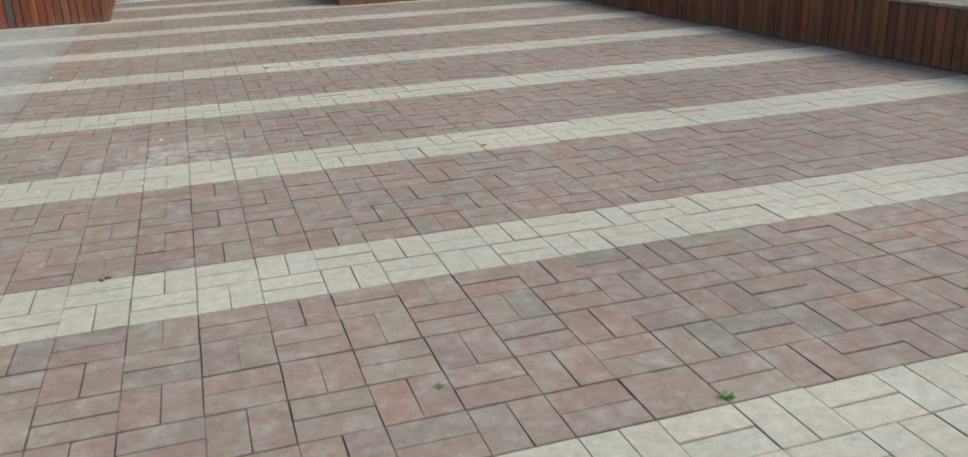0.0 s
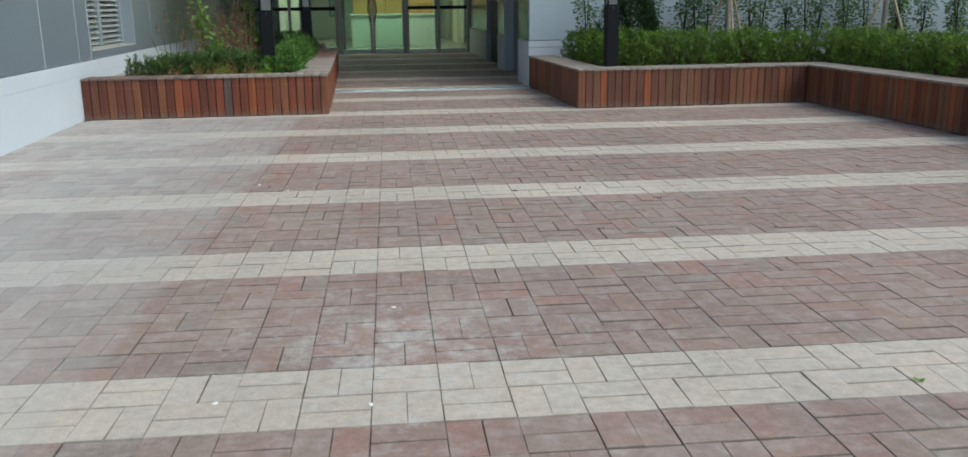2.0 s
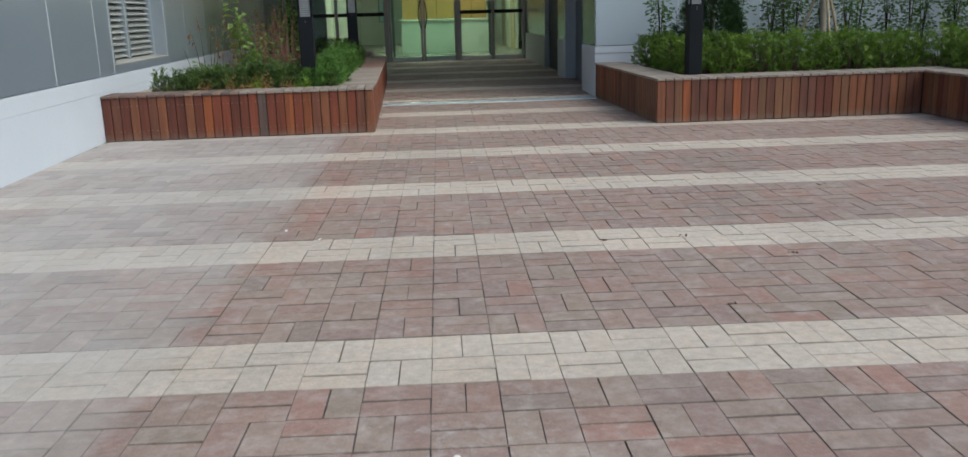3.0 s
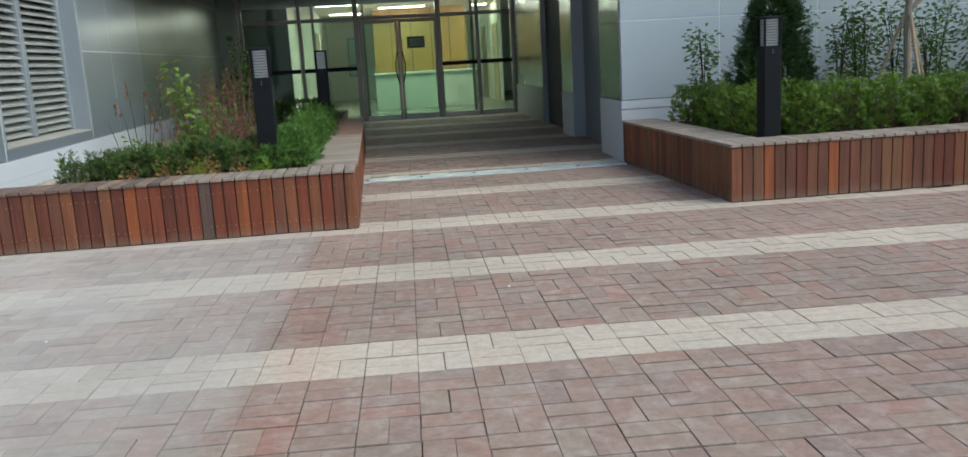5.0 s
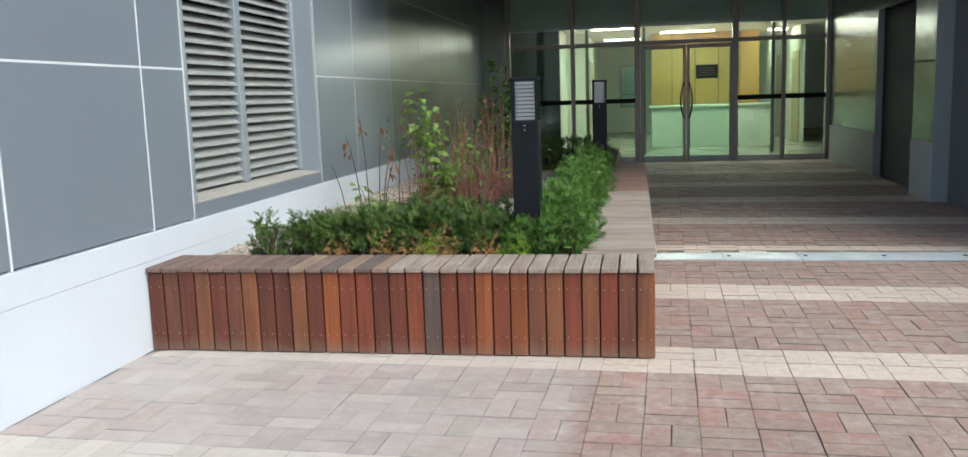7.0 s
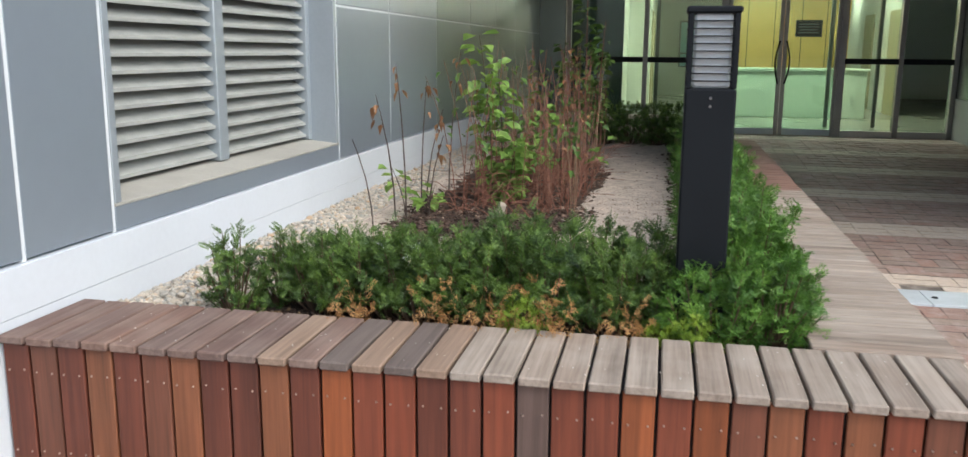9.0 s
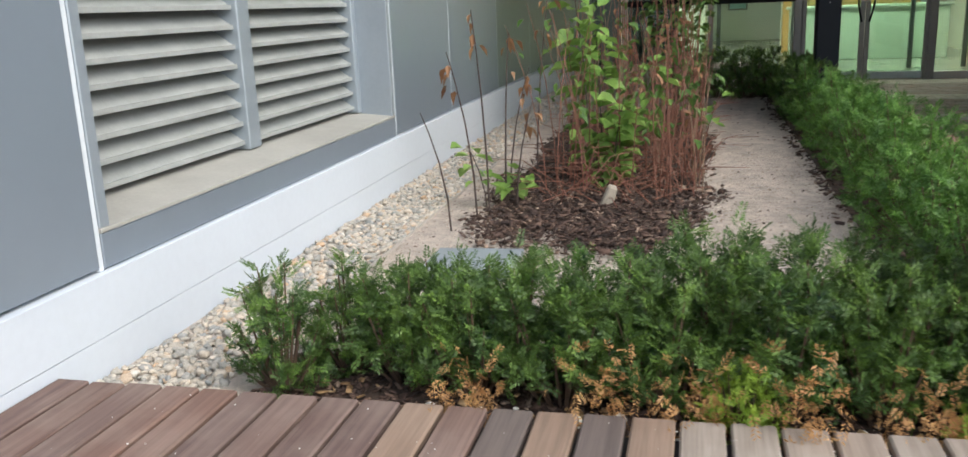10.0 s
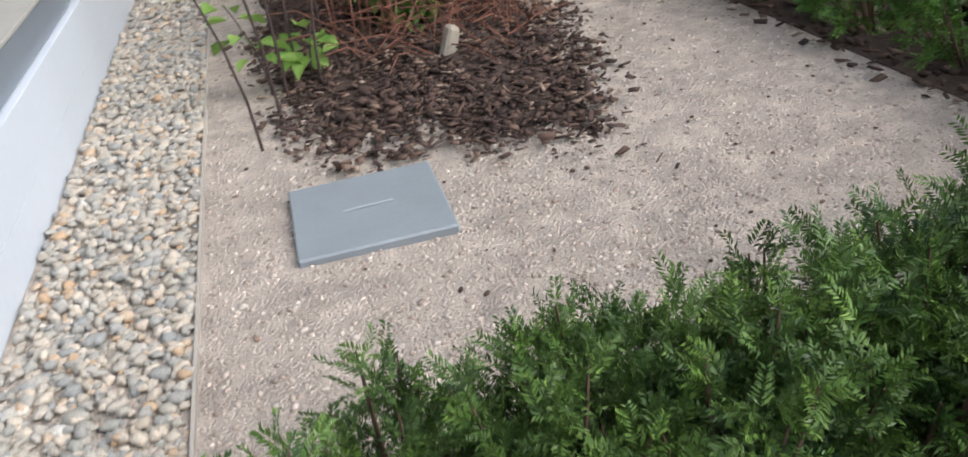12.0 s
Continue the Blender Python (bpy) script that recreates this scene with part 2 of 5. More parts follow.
GREYED = wood("greyed_hardwood", [(0.0, (0.100, 0.062, 0.052)), (1.0, (0.115, 0.072, 0.060))], (0.18, 0.125, 0.105), 0.6, 0.75, 0.4)
CAP_SLATE = wood("slate_weathered_hardwood", [(0.0, (0.112, 0.086, 0.078)), (1.0, (0.140, 0.108, 0.096))], (0.20, 0.165, 0.148), 0.7, 0.8)
CAP_RED = wood("sheltered_hardwood", [(0.0, (0.20, 0.105, 0.080)), (0.5, (0.24, 0.13, 0.10)), (1.0, (0.18, 0.09, 0.07))], (0.30, 0.2, 0.17), 0.8, 0.7)
CORE = plain("planter_core", (0.035, 0.03, 0.028), 0.9, relief=0)
PANEL = plain("grey_aluminium_panel", (0.278, 0.326, 0.385), 0.31, 0.42, vary=0.035, scale=0.9, fine=14, relief=0)
PASS = plain("satin_passage_panel", (0.205, 0.235, 0.220), 0.24, 0.75, vary=0.05, scale=0.9, fine=14, relief=0)
# same panels inside the passage; shade and lobby reflections are in the colour
PANEL_SHADED = plain("shaded_aluminium_panel", (0.25, 0.295, 0.295), 0.37, 0.6, vary=0.035, scale=0.9, fine=14, relief=0)
# the left wall's panels again, with the stronger light put into a paler colour
PANEL_LIT = plain("lit_aluminium_panel", (0.435, 0.50, 0.56), 0.38, 0.12, vary=0.035, scale=0.9, fine=14, relief=0)
SEAL = plain("pale_joint_sealant", (0.62, 0.66, 0.70), 0.5, vary=0.08, scale=5)
PLINTH = plain("white_painted_plinth", (0.56, 0.60, 0.66), 0.55, vary=0.05, scale=1.4, fine=40, relief=0.12)
FRAME_GREY = plain("grey_window_metal", (0.34, 0.385, 0.43), 0.4, 0.4, vary=0.06, scale=4)
BLADE = plain("dusty_louver_metal", (0.41, 0.425, 0.415), 0.5, 0.25, vary=0.14, scale=9, fine=90)
SILL = plain("dusty_sill", (0.36, 0.35, 0.32), 0.7, vary=0.14, scale=6, fine=80)
DARK = plain("void_shade_black", (0.02, 0.02, 0.02), 0.9, relief=0)
STEEL = plain("brushed_steel", (0.42, 0.41, 0.40), 0.32, 0.9, vary=0.1, scale=5, fine=300, relief=0.05)
MULLION = plain("grey_steel_mullion", (0.27, 0.26, 0.25), 0.4, 0.6, vary=0.1, scale=5, relief=0.05)
STRIP = plain("threshold_steel", (0.56, 0.62, 0.66), 0.22, 0.0, vary=0.12, scale=6, fine=150)
BLACK = plain("black_powder_coat", (0.008, 0.010, 0.013), 0.55, vary=0.15, scale=7, fine=400, relief=0.1, depth=0.0005, spec=0.16)
DIFFUSER = plain("frosted_acrylic", (0.72, 0.75, 0.78), 0.35, vary=0.04, relief=0)
SOIL = plain("bark_soil", (0.060, 0.038, 0.028), 0.95, vary=0.5, scale=9, fine=70, relief=0.9, depth=0.01)
SAND = plain("pale_coarse_sand", (0.56, 0.480, 0.415), 0.95, vary=0.42, scale=14, fine=150, relief=1.0, depth=0.02)
WHITE_WALL = plain("lobby_paint", (0.78, 0.78, 0.70), 0.6, vary=0.03)
LOBBY_FLOOR = plain("lobby_stone", (0.42, 0.40, 0.34), 0.2, vary=0.08, scale=2)
OAK = plain("lobby_wood_panel", (0.56, 0.32, 0.10), 0.4, vary=0.15, scale=3)
COUNTER = plain("pale_counter", (0.66, 0.72, 0.60), 0.35, vary=0.03)
CEIL = plain("soffit_panel", (0.17, 0.17, 0.17), 0.5, vary=0.05)
GLASS = glass_of("green_glass", (0.61, 0.85, 0.74))
GLASS_CLEAR = glass_of("clear_upper_glass", (0.84, 0.95, 0.91))
GLASS_DOOR = glass_of("deep_green_door_glass", (0.46, 0.76, 0.62))
TUBE = glow("fluorescent", (1.0, 0.96, 0.82), 28.0)


# ---- mesh helpers ----
def box_into(bm, x0, x1, y0, y1, z0, z1, bevel=0.0):
    made = bmesh.ops.create_cube(bm, size=1.0)["verts"]
    bmesh.ops.scale(bm, vec=(x1 - x0, y1 - y0, z1 - z0), verts=made)
    bmesh.ops.translate(bm, vec=((x0 + x1) / 2, (y0 + y1) / 2, (z0 + z1) / 2), verts=made)
    if bevel:
        edges = list({e for v in made for e in v.link_edges})
        bmesh.ops.bevel(bm, geom=edges, offset=bevel, segments=1, affect="EDGES")


def mesh_of(name, bm, material):
    me = bpy.data.meshes.new(name)
    bm.to_mesh(me)
    bm.free()
    me.materials.append(material)
    return me


def part(name, bm, material, parent, label=""):
    ob = new(name, mesh_of(name, bm, material))
    if parent:
        ob.parent = parent
    return tagged(ob, label)


def box(name, x0, x1, y0, y1, z0, z1, material, parent=None, bevel=0.0, label=""):
    bm = bmesh.new()
    box_into(bm, x0, x1, y0, y1, z0, z1, bevel)
    return part(name, bm, material, parent, label)


def shared(name, me, parent, m):
    ob = new(name, me)
    ob.parent = parent
    ob.matrix_basis = m
    return ob


def structure(ob, label, category="wall"):
    return tagged(ob, label, category, "", "structure")


def from_arrays(name, verts, faces, material):
    me = bpy.data.meshes.new(name)
    me.from_pydata(verts, [], faces)
    me.materials.append(material)
    return me


def tube_into(bm, points, radii, sides=6):
    """A bent rod through the points."""
    rings = []
    for i, p in enumerate(points):
        a, c = Vector(points[max(i - 1, 0)]), Vector(points[min(i + 1, len(points) - 1)])
        d = (c - a).normalized()
        u = d.orthogonal().normalized()
        w = d.cross(u)
        rings.append([bm.verts.new(Vector(p) + radii[i] * (math.cos(2 * math.pi * k / sides) * u + math.sin(2 * math.pi * k / sides) * w)) for k in range(sides)])
    for r, s in zip(rings, rings[1:]):
        for k in range(sides):
            bm.faces.new((r[k], r[(k + 1) % sides], s[(k + 1) % sides], s[k]))
    bm.faces.new(rings[0][::-1]), bm.faces.new(rings[-1])


# ---- plan ----
WALL_X = -3.59          # face of the grey panels
PLINTH_X = -3.57        # face of the white plinth
PLINTH_TOP = 0.66
FRONT = 12.10           # planter front by the wall
BLOCK = 0.23            # a brick's length
ENTRY = 15.10           # where the covered passage begins
GLASS_Y = 23.70
SIDE_X = 2.27           # right wall of the passage
CAP_Z = 0.48
SOIL_Z = 0.40
SOFFIT = 3.1            # underside of the unseen soffit, assumed


def floor_z(y):
    return max(0.0, (y - ENTRY) * 0.0145)


# ---- ground and floor ----
ground = box("ground", -200, 200, -200, 200, -0.4, -0.06, ASPHALT)
structure(ground, "grey gritty ground that goes on past the paving", "ground")
bm = bmesh.new()
ys = [-14.0, ENTRY, GLASS_Y]
rows_v = [[bm.verts.new((x, y, floor_z(y) - 0.0075)) for x in (-3.6, 5.4)] for y in ys]
for a, c in zip(rows_v, rows_v[1:]):
    bm.faces.new((a[0], a[1], c[1], c[0]))
low = [[bm.verts.new((v.co.x, v.co.y, -0.06)) for v in r] for r in rows_v]
floor = part("floor", bm, BED, None)
structure(floor, "paved forecourt of mauve-red and cream clay bricks", "floor")


# ---- left wall ----
wall_left = box("wall_left", -4.2, -3.90, -14, 24.0, 0, 9.0, CORE)
structure(wall_left, "grey aluminium panel wall on a white plinth, with louvers")
box("plinth", -3.90, PLINTH_X, -14, 24.0, 0.507, PLINTH_TOP, PLINTH, wall_left, 0.001, "white painted plinth")
box("plinth", -3.90, PLINTH_X - 0.0015, -14, 24.0, 0.0, 0.505, PLINTH, wall_left, 0.001, "white painted plinth")
LOUVER_Y0, LOUVER_Y1, LOUVER_Z0, LOUVER_Z1 = 12.735, 15.045, 0.76, 3.50
joints_y = [-14.0, -8.0, -4.0, -1.6, 0.0, 1.35, 2.7, 4.05, 5.4, 6.75, 8.1, 9.73, 11.07, 12.26, LOUVER_Y0, LOUVER_Y1, 16.10, 17.44, 18.78, 20.12, 21.46, 22.6, GLASS_Y]
joints_z = [PLINTH_TOP + 0.004, 1.59, 2.52, 3.45, 4.6, 6.0, 7.5, 9.0]
for ya, yb in zip(joints_y, joints_y[1:]):
    for za, zb in zip(joints_z, joints_z[1:]):
        if abs(ya - LOUVER_Y0) < 0.01:
            if zb <= 3.46:
                continue
            za = max(za, 3.52)
        box("panel", -3.90, WALL_X, ya + 0.007, yb - 0.007, za + 0.006, zb - 0.006, PANEL_SHADED if ya > 17 else PANEL, wall_left, 0.003)
bm = bmesh.new()
for y in joints_y[1:-1]:
    top = 9.0
    box_into(bm, -3.90, WALL_X - 0.002, y - 0.009, y + 0.009, PLINTH_TOP + 0.001, top)
part("sealant_joint", bm, SEAL, wall_left, "pale sealant joints")
bm = bmesh.new()
for z in joints_z[1:-1]:
    for ya, yb in ((-14, LOUVER_Y0 - 0.01), (LOUVER_Y1 + 0.01, GLASS_Y)):
        box_into(bm, -3.90, WALL_X - 0.003, ya, yb, z - 0.008, z + 0.008)
part("sealant_joint", bm, SEAL, wall_left, "pale sealant joints")

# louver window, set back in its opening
# near-black backing plate: the deep shade behind the blades is put into its colour
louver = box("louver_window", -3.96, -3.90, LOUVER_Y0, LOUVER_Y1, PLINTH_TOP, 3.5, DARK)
structure(louver, "tall grey metal louver window with two bays and a dusty sill", "louver")
bm = bmesh.new()
box_into(bm, -3.90, WALL_X + 0.001, LOUVER_Y0 + 0.012, LOUVER_Y1 - 0.012, PLINTH_TOP + 0.004, LOUVER_Z0 - 0.004, 0.003)
part("apron_panel", bm, PANEL, louver)
bm = bmesh.new()
box_into(bm, -3.90, WALL_X + 0.004, LOUVER_Y0 + 0.012, LOUVER_Y1 - 0.012, LOUVER_Z0 - 0.004, LOUVER_Z0 + 0.008, 0.002)
for v in bm.verts:
    if v.co.x < -3.7 and v.co.z > LOUVER_Z0:
        v.co.z += 0.03
part("sill", bm, SILL, louver, "beige dusty sloping sill")
for ya, yb in ((LOUVER_Y0 + 0.012, LOUVER_Y0 + 0.052), (LOUVER_Y1 - 0.052, LOUVER_Y1 - 0.012)):
    box("reveal", -3.90, WALL_X + 0.002, ya, yb, LOUVER_Z0 + 0.008, 3.5, FRAME_GREY, louver, 0.003)
MID = 13.89
for ya, yb in ((LOUVER_Y0 + 0.052, LOUVER_Y0 + 0.10), (MID - 0.045, MID + 0.045), (LOUVER_Y1 - 0.10, LOUVER_Y1 - 0.052)):
    box("stile", -3.89, -3.745, ya, yb, LOUVER_Z0 + 0.03, 3.5, FRAME_GREY, louver, 0.004)
for ya, yb in ((LOUVER_Y0 + 0.10, MID - 0.045), (MID + 0.045, LOUVER_Y1 - 0.10)):
    bm = bmesh.new()
    profile = [(-0.055, 0.036), (-0.048, 0.041), (0.040, -0.020), (0.050, -0.020), (0.050, -0.036), (0.044, -0.036), (0.036, -0.028)]
    ends = [[bm.verts.new((px, y, pz)) for px, pz in profile] for y in (ya + 0.001, yb - 0.001)]
    for k in range(len(profile)):
        j = (k + 1) % len(profile)
        bm.faces.new((ends[0][k], ends[0][j], ends[1][j], ends[1][k]))
    bm.faces.new(ends[0][::-1]), bm.faces.new(ends[1])
    me = mesh_of("blade", bm, BLADE)
    z = LOUVER_Z0 + 0.085
    while z < 3.45:
        shared("blade", me, louver, pose(-3.815, 0, z))
        z += 0.0695


# ---- wooden planters ----
PITCH = 0.0935
bm = bmesh.new()
box_into(bm, -0.0427, 0.0427, -0.011, 0.011, -0.222, 0.222, 0.003)
plank_mesh = mesh_of("plank", bm, GREYED)
PLANKS = {"g": plank_mesh}
for tone, material in CLAD.items():
    PLANKS[tone] = plank_mesh.copy()
    PLANKS[tone].materials[0] = material
bm = bmesh.new()
box_into(bm, -0.0418, 0.0418, -0.013, 0.013, -0.207, 0.207, 0.004)
cap_mesh = mesh_of("cap_plank", bm, CAP)
CAPS = {"grey": cap_mesh}
for tone, material in (("red", CAP_RED), ("pale", CAP_PALE), ("tan", CAP_TAN), ("slate", CAP_SLATE)):
    CAPS[tone] = cap_mesh.copy()
    CAPS[tone].materials[0] = material
SCREW = plain("screw_heads", (0.40, 0.30, 0.25), 0.35, 0.8, relief=0)
rng = random.Random(4)


def run_of_planks(owner, start, end, out, screws=False, tones="", mixed="drrbtdobrdtbord"):
    """Upright boards from start to end (x, y); out is the direction in which they face."""
    a, c = Vector(start), Vector(end)
    along = (c - a).normalized()
    n = round((c - a).length / PITCH)
    step = (c - a).length / n
    turn = math.degrees(math.atan2(along.y, along.x))
    heads = bmesh.new()
    for i in range(n):
        p = a + along * step * (i + 0.5) - Vector(out) * (0.011 + rng.uniform(-0.0012, 0.0012))
        tone = tones[i] if i < len(tones) else rng.choice(mixed)
        shared("plank", PLANKS[tone], owner, pose(p.x, p.y, 0.228 + rng.uniform(-0.002, 0.002), 0, rng.uniform(-0.25, 0.25), turn))
        if screws:
            for z in (0.105, 0.365):
                for s in (-0.026, 0.026):
                    q = p + along * s + Vector(out) * 0.0125
                    made = bmesh.ops.create_icosphere(heads, subdivisions=1, radius=0.0038)["verts"]
                    bmesh.ops.translate(heads, vec=(q.x, q.y, z + rng.uniform(-0.004, 0.004)), verts=made)
    if screws:
        tagged(part("screw_heads", heads, SCREW, owner, "small dull screw heads"), kind="stuff")
    else:
        heads.free()


def run_of_caps(owner, start, end, tone="grey"):
    """Flat boards laid across a bench whose centre line goes from start to end."""
    a, c = Vector(start), Vector(end)
    along = (c - a).normalized()
    n = round((c - a).length / PITCH)
    step = (c - a).length / n
    turn = math.degrees(math.atan2(along.y, along.x))
    for i in range(n):
        p = a + along * step * (i + 0.5)
        kind = tone if isinstance(tone, str) else tone(i, p)
        m = pose(p.x, p.y, CAP_Z - 0.014 + rng.uniform(-0.0015, 0.0015), 0, 0, turn + rng.uniform(-0.3, 0.3)) @ pose(0, 0, 0, 90, 0, 0)
        shared("cap_plank", CAPS[kind], owner, m)


def planter(label):
    ob = new("planter")
    return tagged(ob, label, "planter")


left = planter("red-brown hardwood planter bench with weathered cap boards beside the wall")
box("core", -3.565, -0.80, FRONT + 0.026, 12.46, 0.0, CAP_Z - 0.029, CORE, left)
box("core", -1.14, -0.80, 12.46, 19.0, 0.0, CAP_Z - 0.029, CORE, left)
run_of_planks(left, (-3.568, FRONT), (-0.77, FRONT), (0, -1), True, "dbdtdbtddtdorrddrgrrorobtrtrbt")
run_of_planks(left, (-0.77, FRONT + 0.005), (-0.77, 19.0), (1, 0))
run_of_caps(left, (-3.568, 12.287), (-0.765, 12.287), lambda i, p: {9: "tan", 11: "slate", 12: "tan", 13: "slate", 14: "tan"}.get(i, "grey" if i < 14 else "pale"))
run_of_caps(left, (-0.962, 12.498), (-0.962, 19.05), lambda i, p: "pale" if p.y < 15.7 else "red")

right = planter("red-brown hardwood planter bench along the forecourt, weathered cap boards")
RX, RY, AX = 2.25, 11.93, 5.22
box("core", RX + 0.026, RX + 0.37, RY + 0.37, ENTRY - 0.004, 0.0, CAP_Z - 0.029, CORE, right)
box("core", RX + 0.026, AX + 0.37, RY + 0.026, RY + 0.37, 0.0, CAP_Z - 0.029, CORE, right)
box("core", AX + 0.026, AX + 0.37, -3.0, RY + 0.026, 0.0, CAP_Z - 0.029, CORE, right)
run_of_planks(right, (RX, RY + 0.012), (RX, ENTRY - 0.005), (-1, 0), mixed="wbwdtwobwdwtbr")
run_of_planks(right, (RX, RY), (AX - 0.012, RY), (0, -1), mixed="wbwdtwobwdwtbr")
run_of_planks(right, (AX, -3.0), (AX, RY + 0.01), (-1, 0), mixed="wbwdtwobwdwtbr")
run_of_caps(right, (RX + 0.192, RY + 0.40), (RX + 0.192, ENTRY - 0.005), "pale")
run_of_caps(right, (RX - 0.012, RY + 0.193), (AX + 0.40, RY + 0.193), "pale")
run_of_caps(right, (AX + 0.192, -3.0), (AX + 0.192, RY - 0.016), "pale")

bed_left = box("planting_bed", -3.57, -1.14, 12.46, 23.6, 0.0, SOIL_Z, SAND)
structure(bed_left, "pale coarse sand in the planting bed", "planting bed")
bed_right = box("planting_bed", RX + 0.37, 14.0, RY + 0.37, ENTRY - 0.01, 0.0, 0.42, SOIL)
structure(bed_right, "dark bark soil in the planting bed", "planting bed")
bed_arm = box("planting_bed", AX + 0.37, 14.0, -3.0, RY + 0.37, 0.0, 0.42, SOIL)
structure(bed_arm, "dark bark soil in the planting bed", "planting bed")


# ---- right building ----
wall_right = box("wall_right", SIDE_X + 0.1, 14.0, ENTRY + 0.1, ENTRY + 0.45, 0, 9.0, CORE)
structure(wall_right, "grey aluminium panel wall in a brighter lit tone, on a white plinth")
box("plinth", SIDE_X - 0.03, 14.0, ENTRY + 0.005, ENTRY + 0.1, 0.0, 0.60, PLINTH, wall_right, 0.003, "white painted plinth")
box("plinth", SIDE_X - 0.03, 14.0, ENTRY, ENTRY + 0.1, 0.605, 0.70, PLINTH, wall_right, 0.003, "white painted plinth")
rx = [SIDE_X - 0.02, 3.43, 4.62, 5.81, 7.0, 8.2, 9.4, 10.6, 11.8, 14.0]
rz = [0.706, 1.60, 2.52, 3.45, 4.6, 6.0, 7.5, 9.0]
for xa, xb in zip(rx, rx[1:]):
    for za, zb in zip(rz, rz[1:]):
        box("panel", xa + 0.006, xb - 0.006, ENTRY + 0.016, ENTRY + 0.1, za + 0.005, zb - 0.005, PANEL_LIT, wall_right, 0.003)
bm = bmesh.new()
for x in rx[1:-1]:
    box_into(bm, x - 0.009, x + 0.009, ENTRY + 0.019, ENTRY + 0.1, 0.702, 9.0)
part("sealant_joint", bm, SEAL, wall_right, "pale sealant joints")
bm = bmesh.new()
for z in rz[1:-1]:
    box_into(bm, rx[0], 14.0, ENTRY + 0.020, ENTRY + 0.1, z - 0.008, z + 0.008)
part("sealant_joint", bm, SEAL, wall_right, "pale sealant joints")

wall_side = new("wall_passage")
structure(wall_side, "dark reflective panel wall of the covered passage with two recesses")
PASS_BASE = plain("grey_stone_base", (0.34, 0.36, 0.37), 0.5, vary=0.06, scale=3)
for ya, yb, xf in ((ENTRY + 0.45, 16.15, SIDE_X), (18.10, 18.85, SIDE_X + 0.08), (20.72, GLASS_Y + 0.2, SIDE_X + 0.13)):
    base = PLINTH if ya < 20 else PASS_BASE
    box("wall_base", xf - 0.012, xf + 0.42, ya, yb, 0.0, 0.70, base, wall_side, 0.003)
    for za, zb in ((0.706, 1.60), (1.606, 2.52), (2.526, SOFFIT)):
        box("panel", xf, xf + 0.42, ya + 0.003, yb - 0.003, za, zb, PASS, wall_side, 0.003)
box("wall_base", SIDE_X - 0.028, SIDE_X + 0.1, ENTRY + 0.1, ENTRY + 0.45, 0.0, 0.70, PLINTH, wall_side, 0.003)
for za, zb in ((0.706, 1.60), (1.606, 2.52), (2.526, SOFFIT)):
    box("panel", SIDE_X - 0.018, SIDE_X + 0.1, ENTRY + 0.1, ENTRY + 0.447, za, zb, PASS, wall_side, 0.003)
RECESS = plain("blue_grey_door_paint", (0.20, 0.235, 0.27), 0.5, vary=0.05, scale=2)
box("recess_back", SIDE_X + 0.262, 3.0, 15.9, 21.0, 0.0, SOFFIT, RECESS, wall_side, 0, "blue-grey painted recess")
for ya, yb in ((16.15, 18.10), (18.85, 20.72)):
    box("lintel", SIDE_X + 0.085, SIDE_X + 0.261, ya + 0.006, yb - 0.006, 2.35, SOFFIT, PASS, wall_side)
JAMB = plain("pale_jamb_paint", (0.33, 0.375, 0.41), 0.5, vary=0.05, scale=2)
for ya, x0 in ((18.10, SIDE_X + 0.082), (20.72, SIDE_X + 0.132)):
    box("jamb", x0, SIDE_X + 0.261, ya - 0.005, ya - 0.001, 0.02, 2.349, JAMB, wall_side, 0, "pale blue-grey painted jamb")
door_side = box("door_2", SIDE_X + 0.215, SIDE_X + 0.259, 18.87, 20.70, 0.05, 2.34, plain("dark_door_paint", (0.034, 0.044, 0.058), 0.75))
structure(door_side, "dark closed service door in the passage recess", "door")

# unseen soffit and wall above, added; edge, height and tone set the passage's shade
ceiling = box("ceiling", -3.588, 3.8, 16.16, GLASS_Y + 0.3, SOFFIT, SOFFIT + 0.4, CEIL)
structure(ceiling, "unseen grey soffit, assumed and placed to shade the covered passage", "ceiling")
upper = box("wall_upper", -3.588, 2.24, 15.8, 16.155, SOFFIT, 9.0, PANEL)
structure(upper, "unseen grey panel wall, added above the passage to block the sky")

# ---- steel strip across the entry ----
strip = new("drain_strip")
structure(strip, "bright flat steel cover plates laid across the paving", "threshold")
edges = [-0.765 + 0.6 * k for k in range(5)] + [SIDE_X - 0.05]
for k, (xa, xb) in enumerate(zip(edges, edges[1:])):
    box("cover_strip", xa + 0.002, xb - 0.002, 14.86, 15.16, -0.02, 0.006 + 0.0004 * (k % 3), STRIP, strip, 0.002)
    # a raised black disc drawn in place of the plate's dark lifting hole
    bm = bmesh.new()
    bmesh.ops.create_cone(bm, cap_ends=True, segments=12, radius1=0.018, radius2=0.014, depth=0.006, matrix=pose(xa + 0.045, 15.0, 0.0095))
    part("bolt", bm, BLACK, strip, "dark disc standing for a lifting hole")

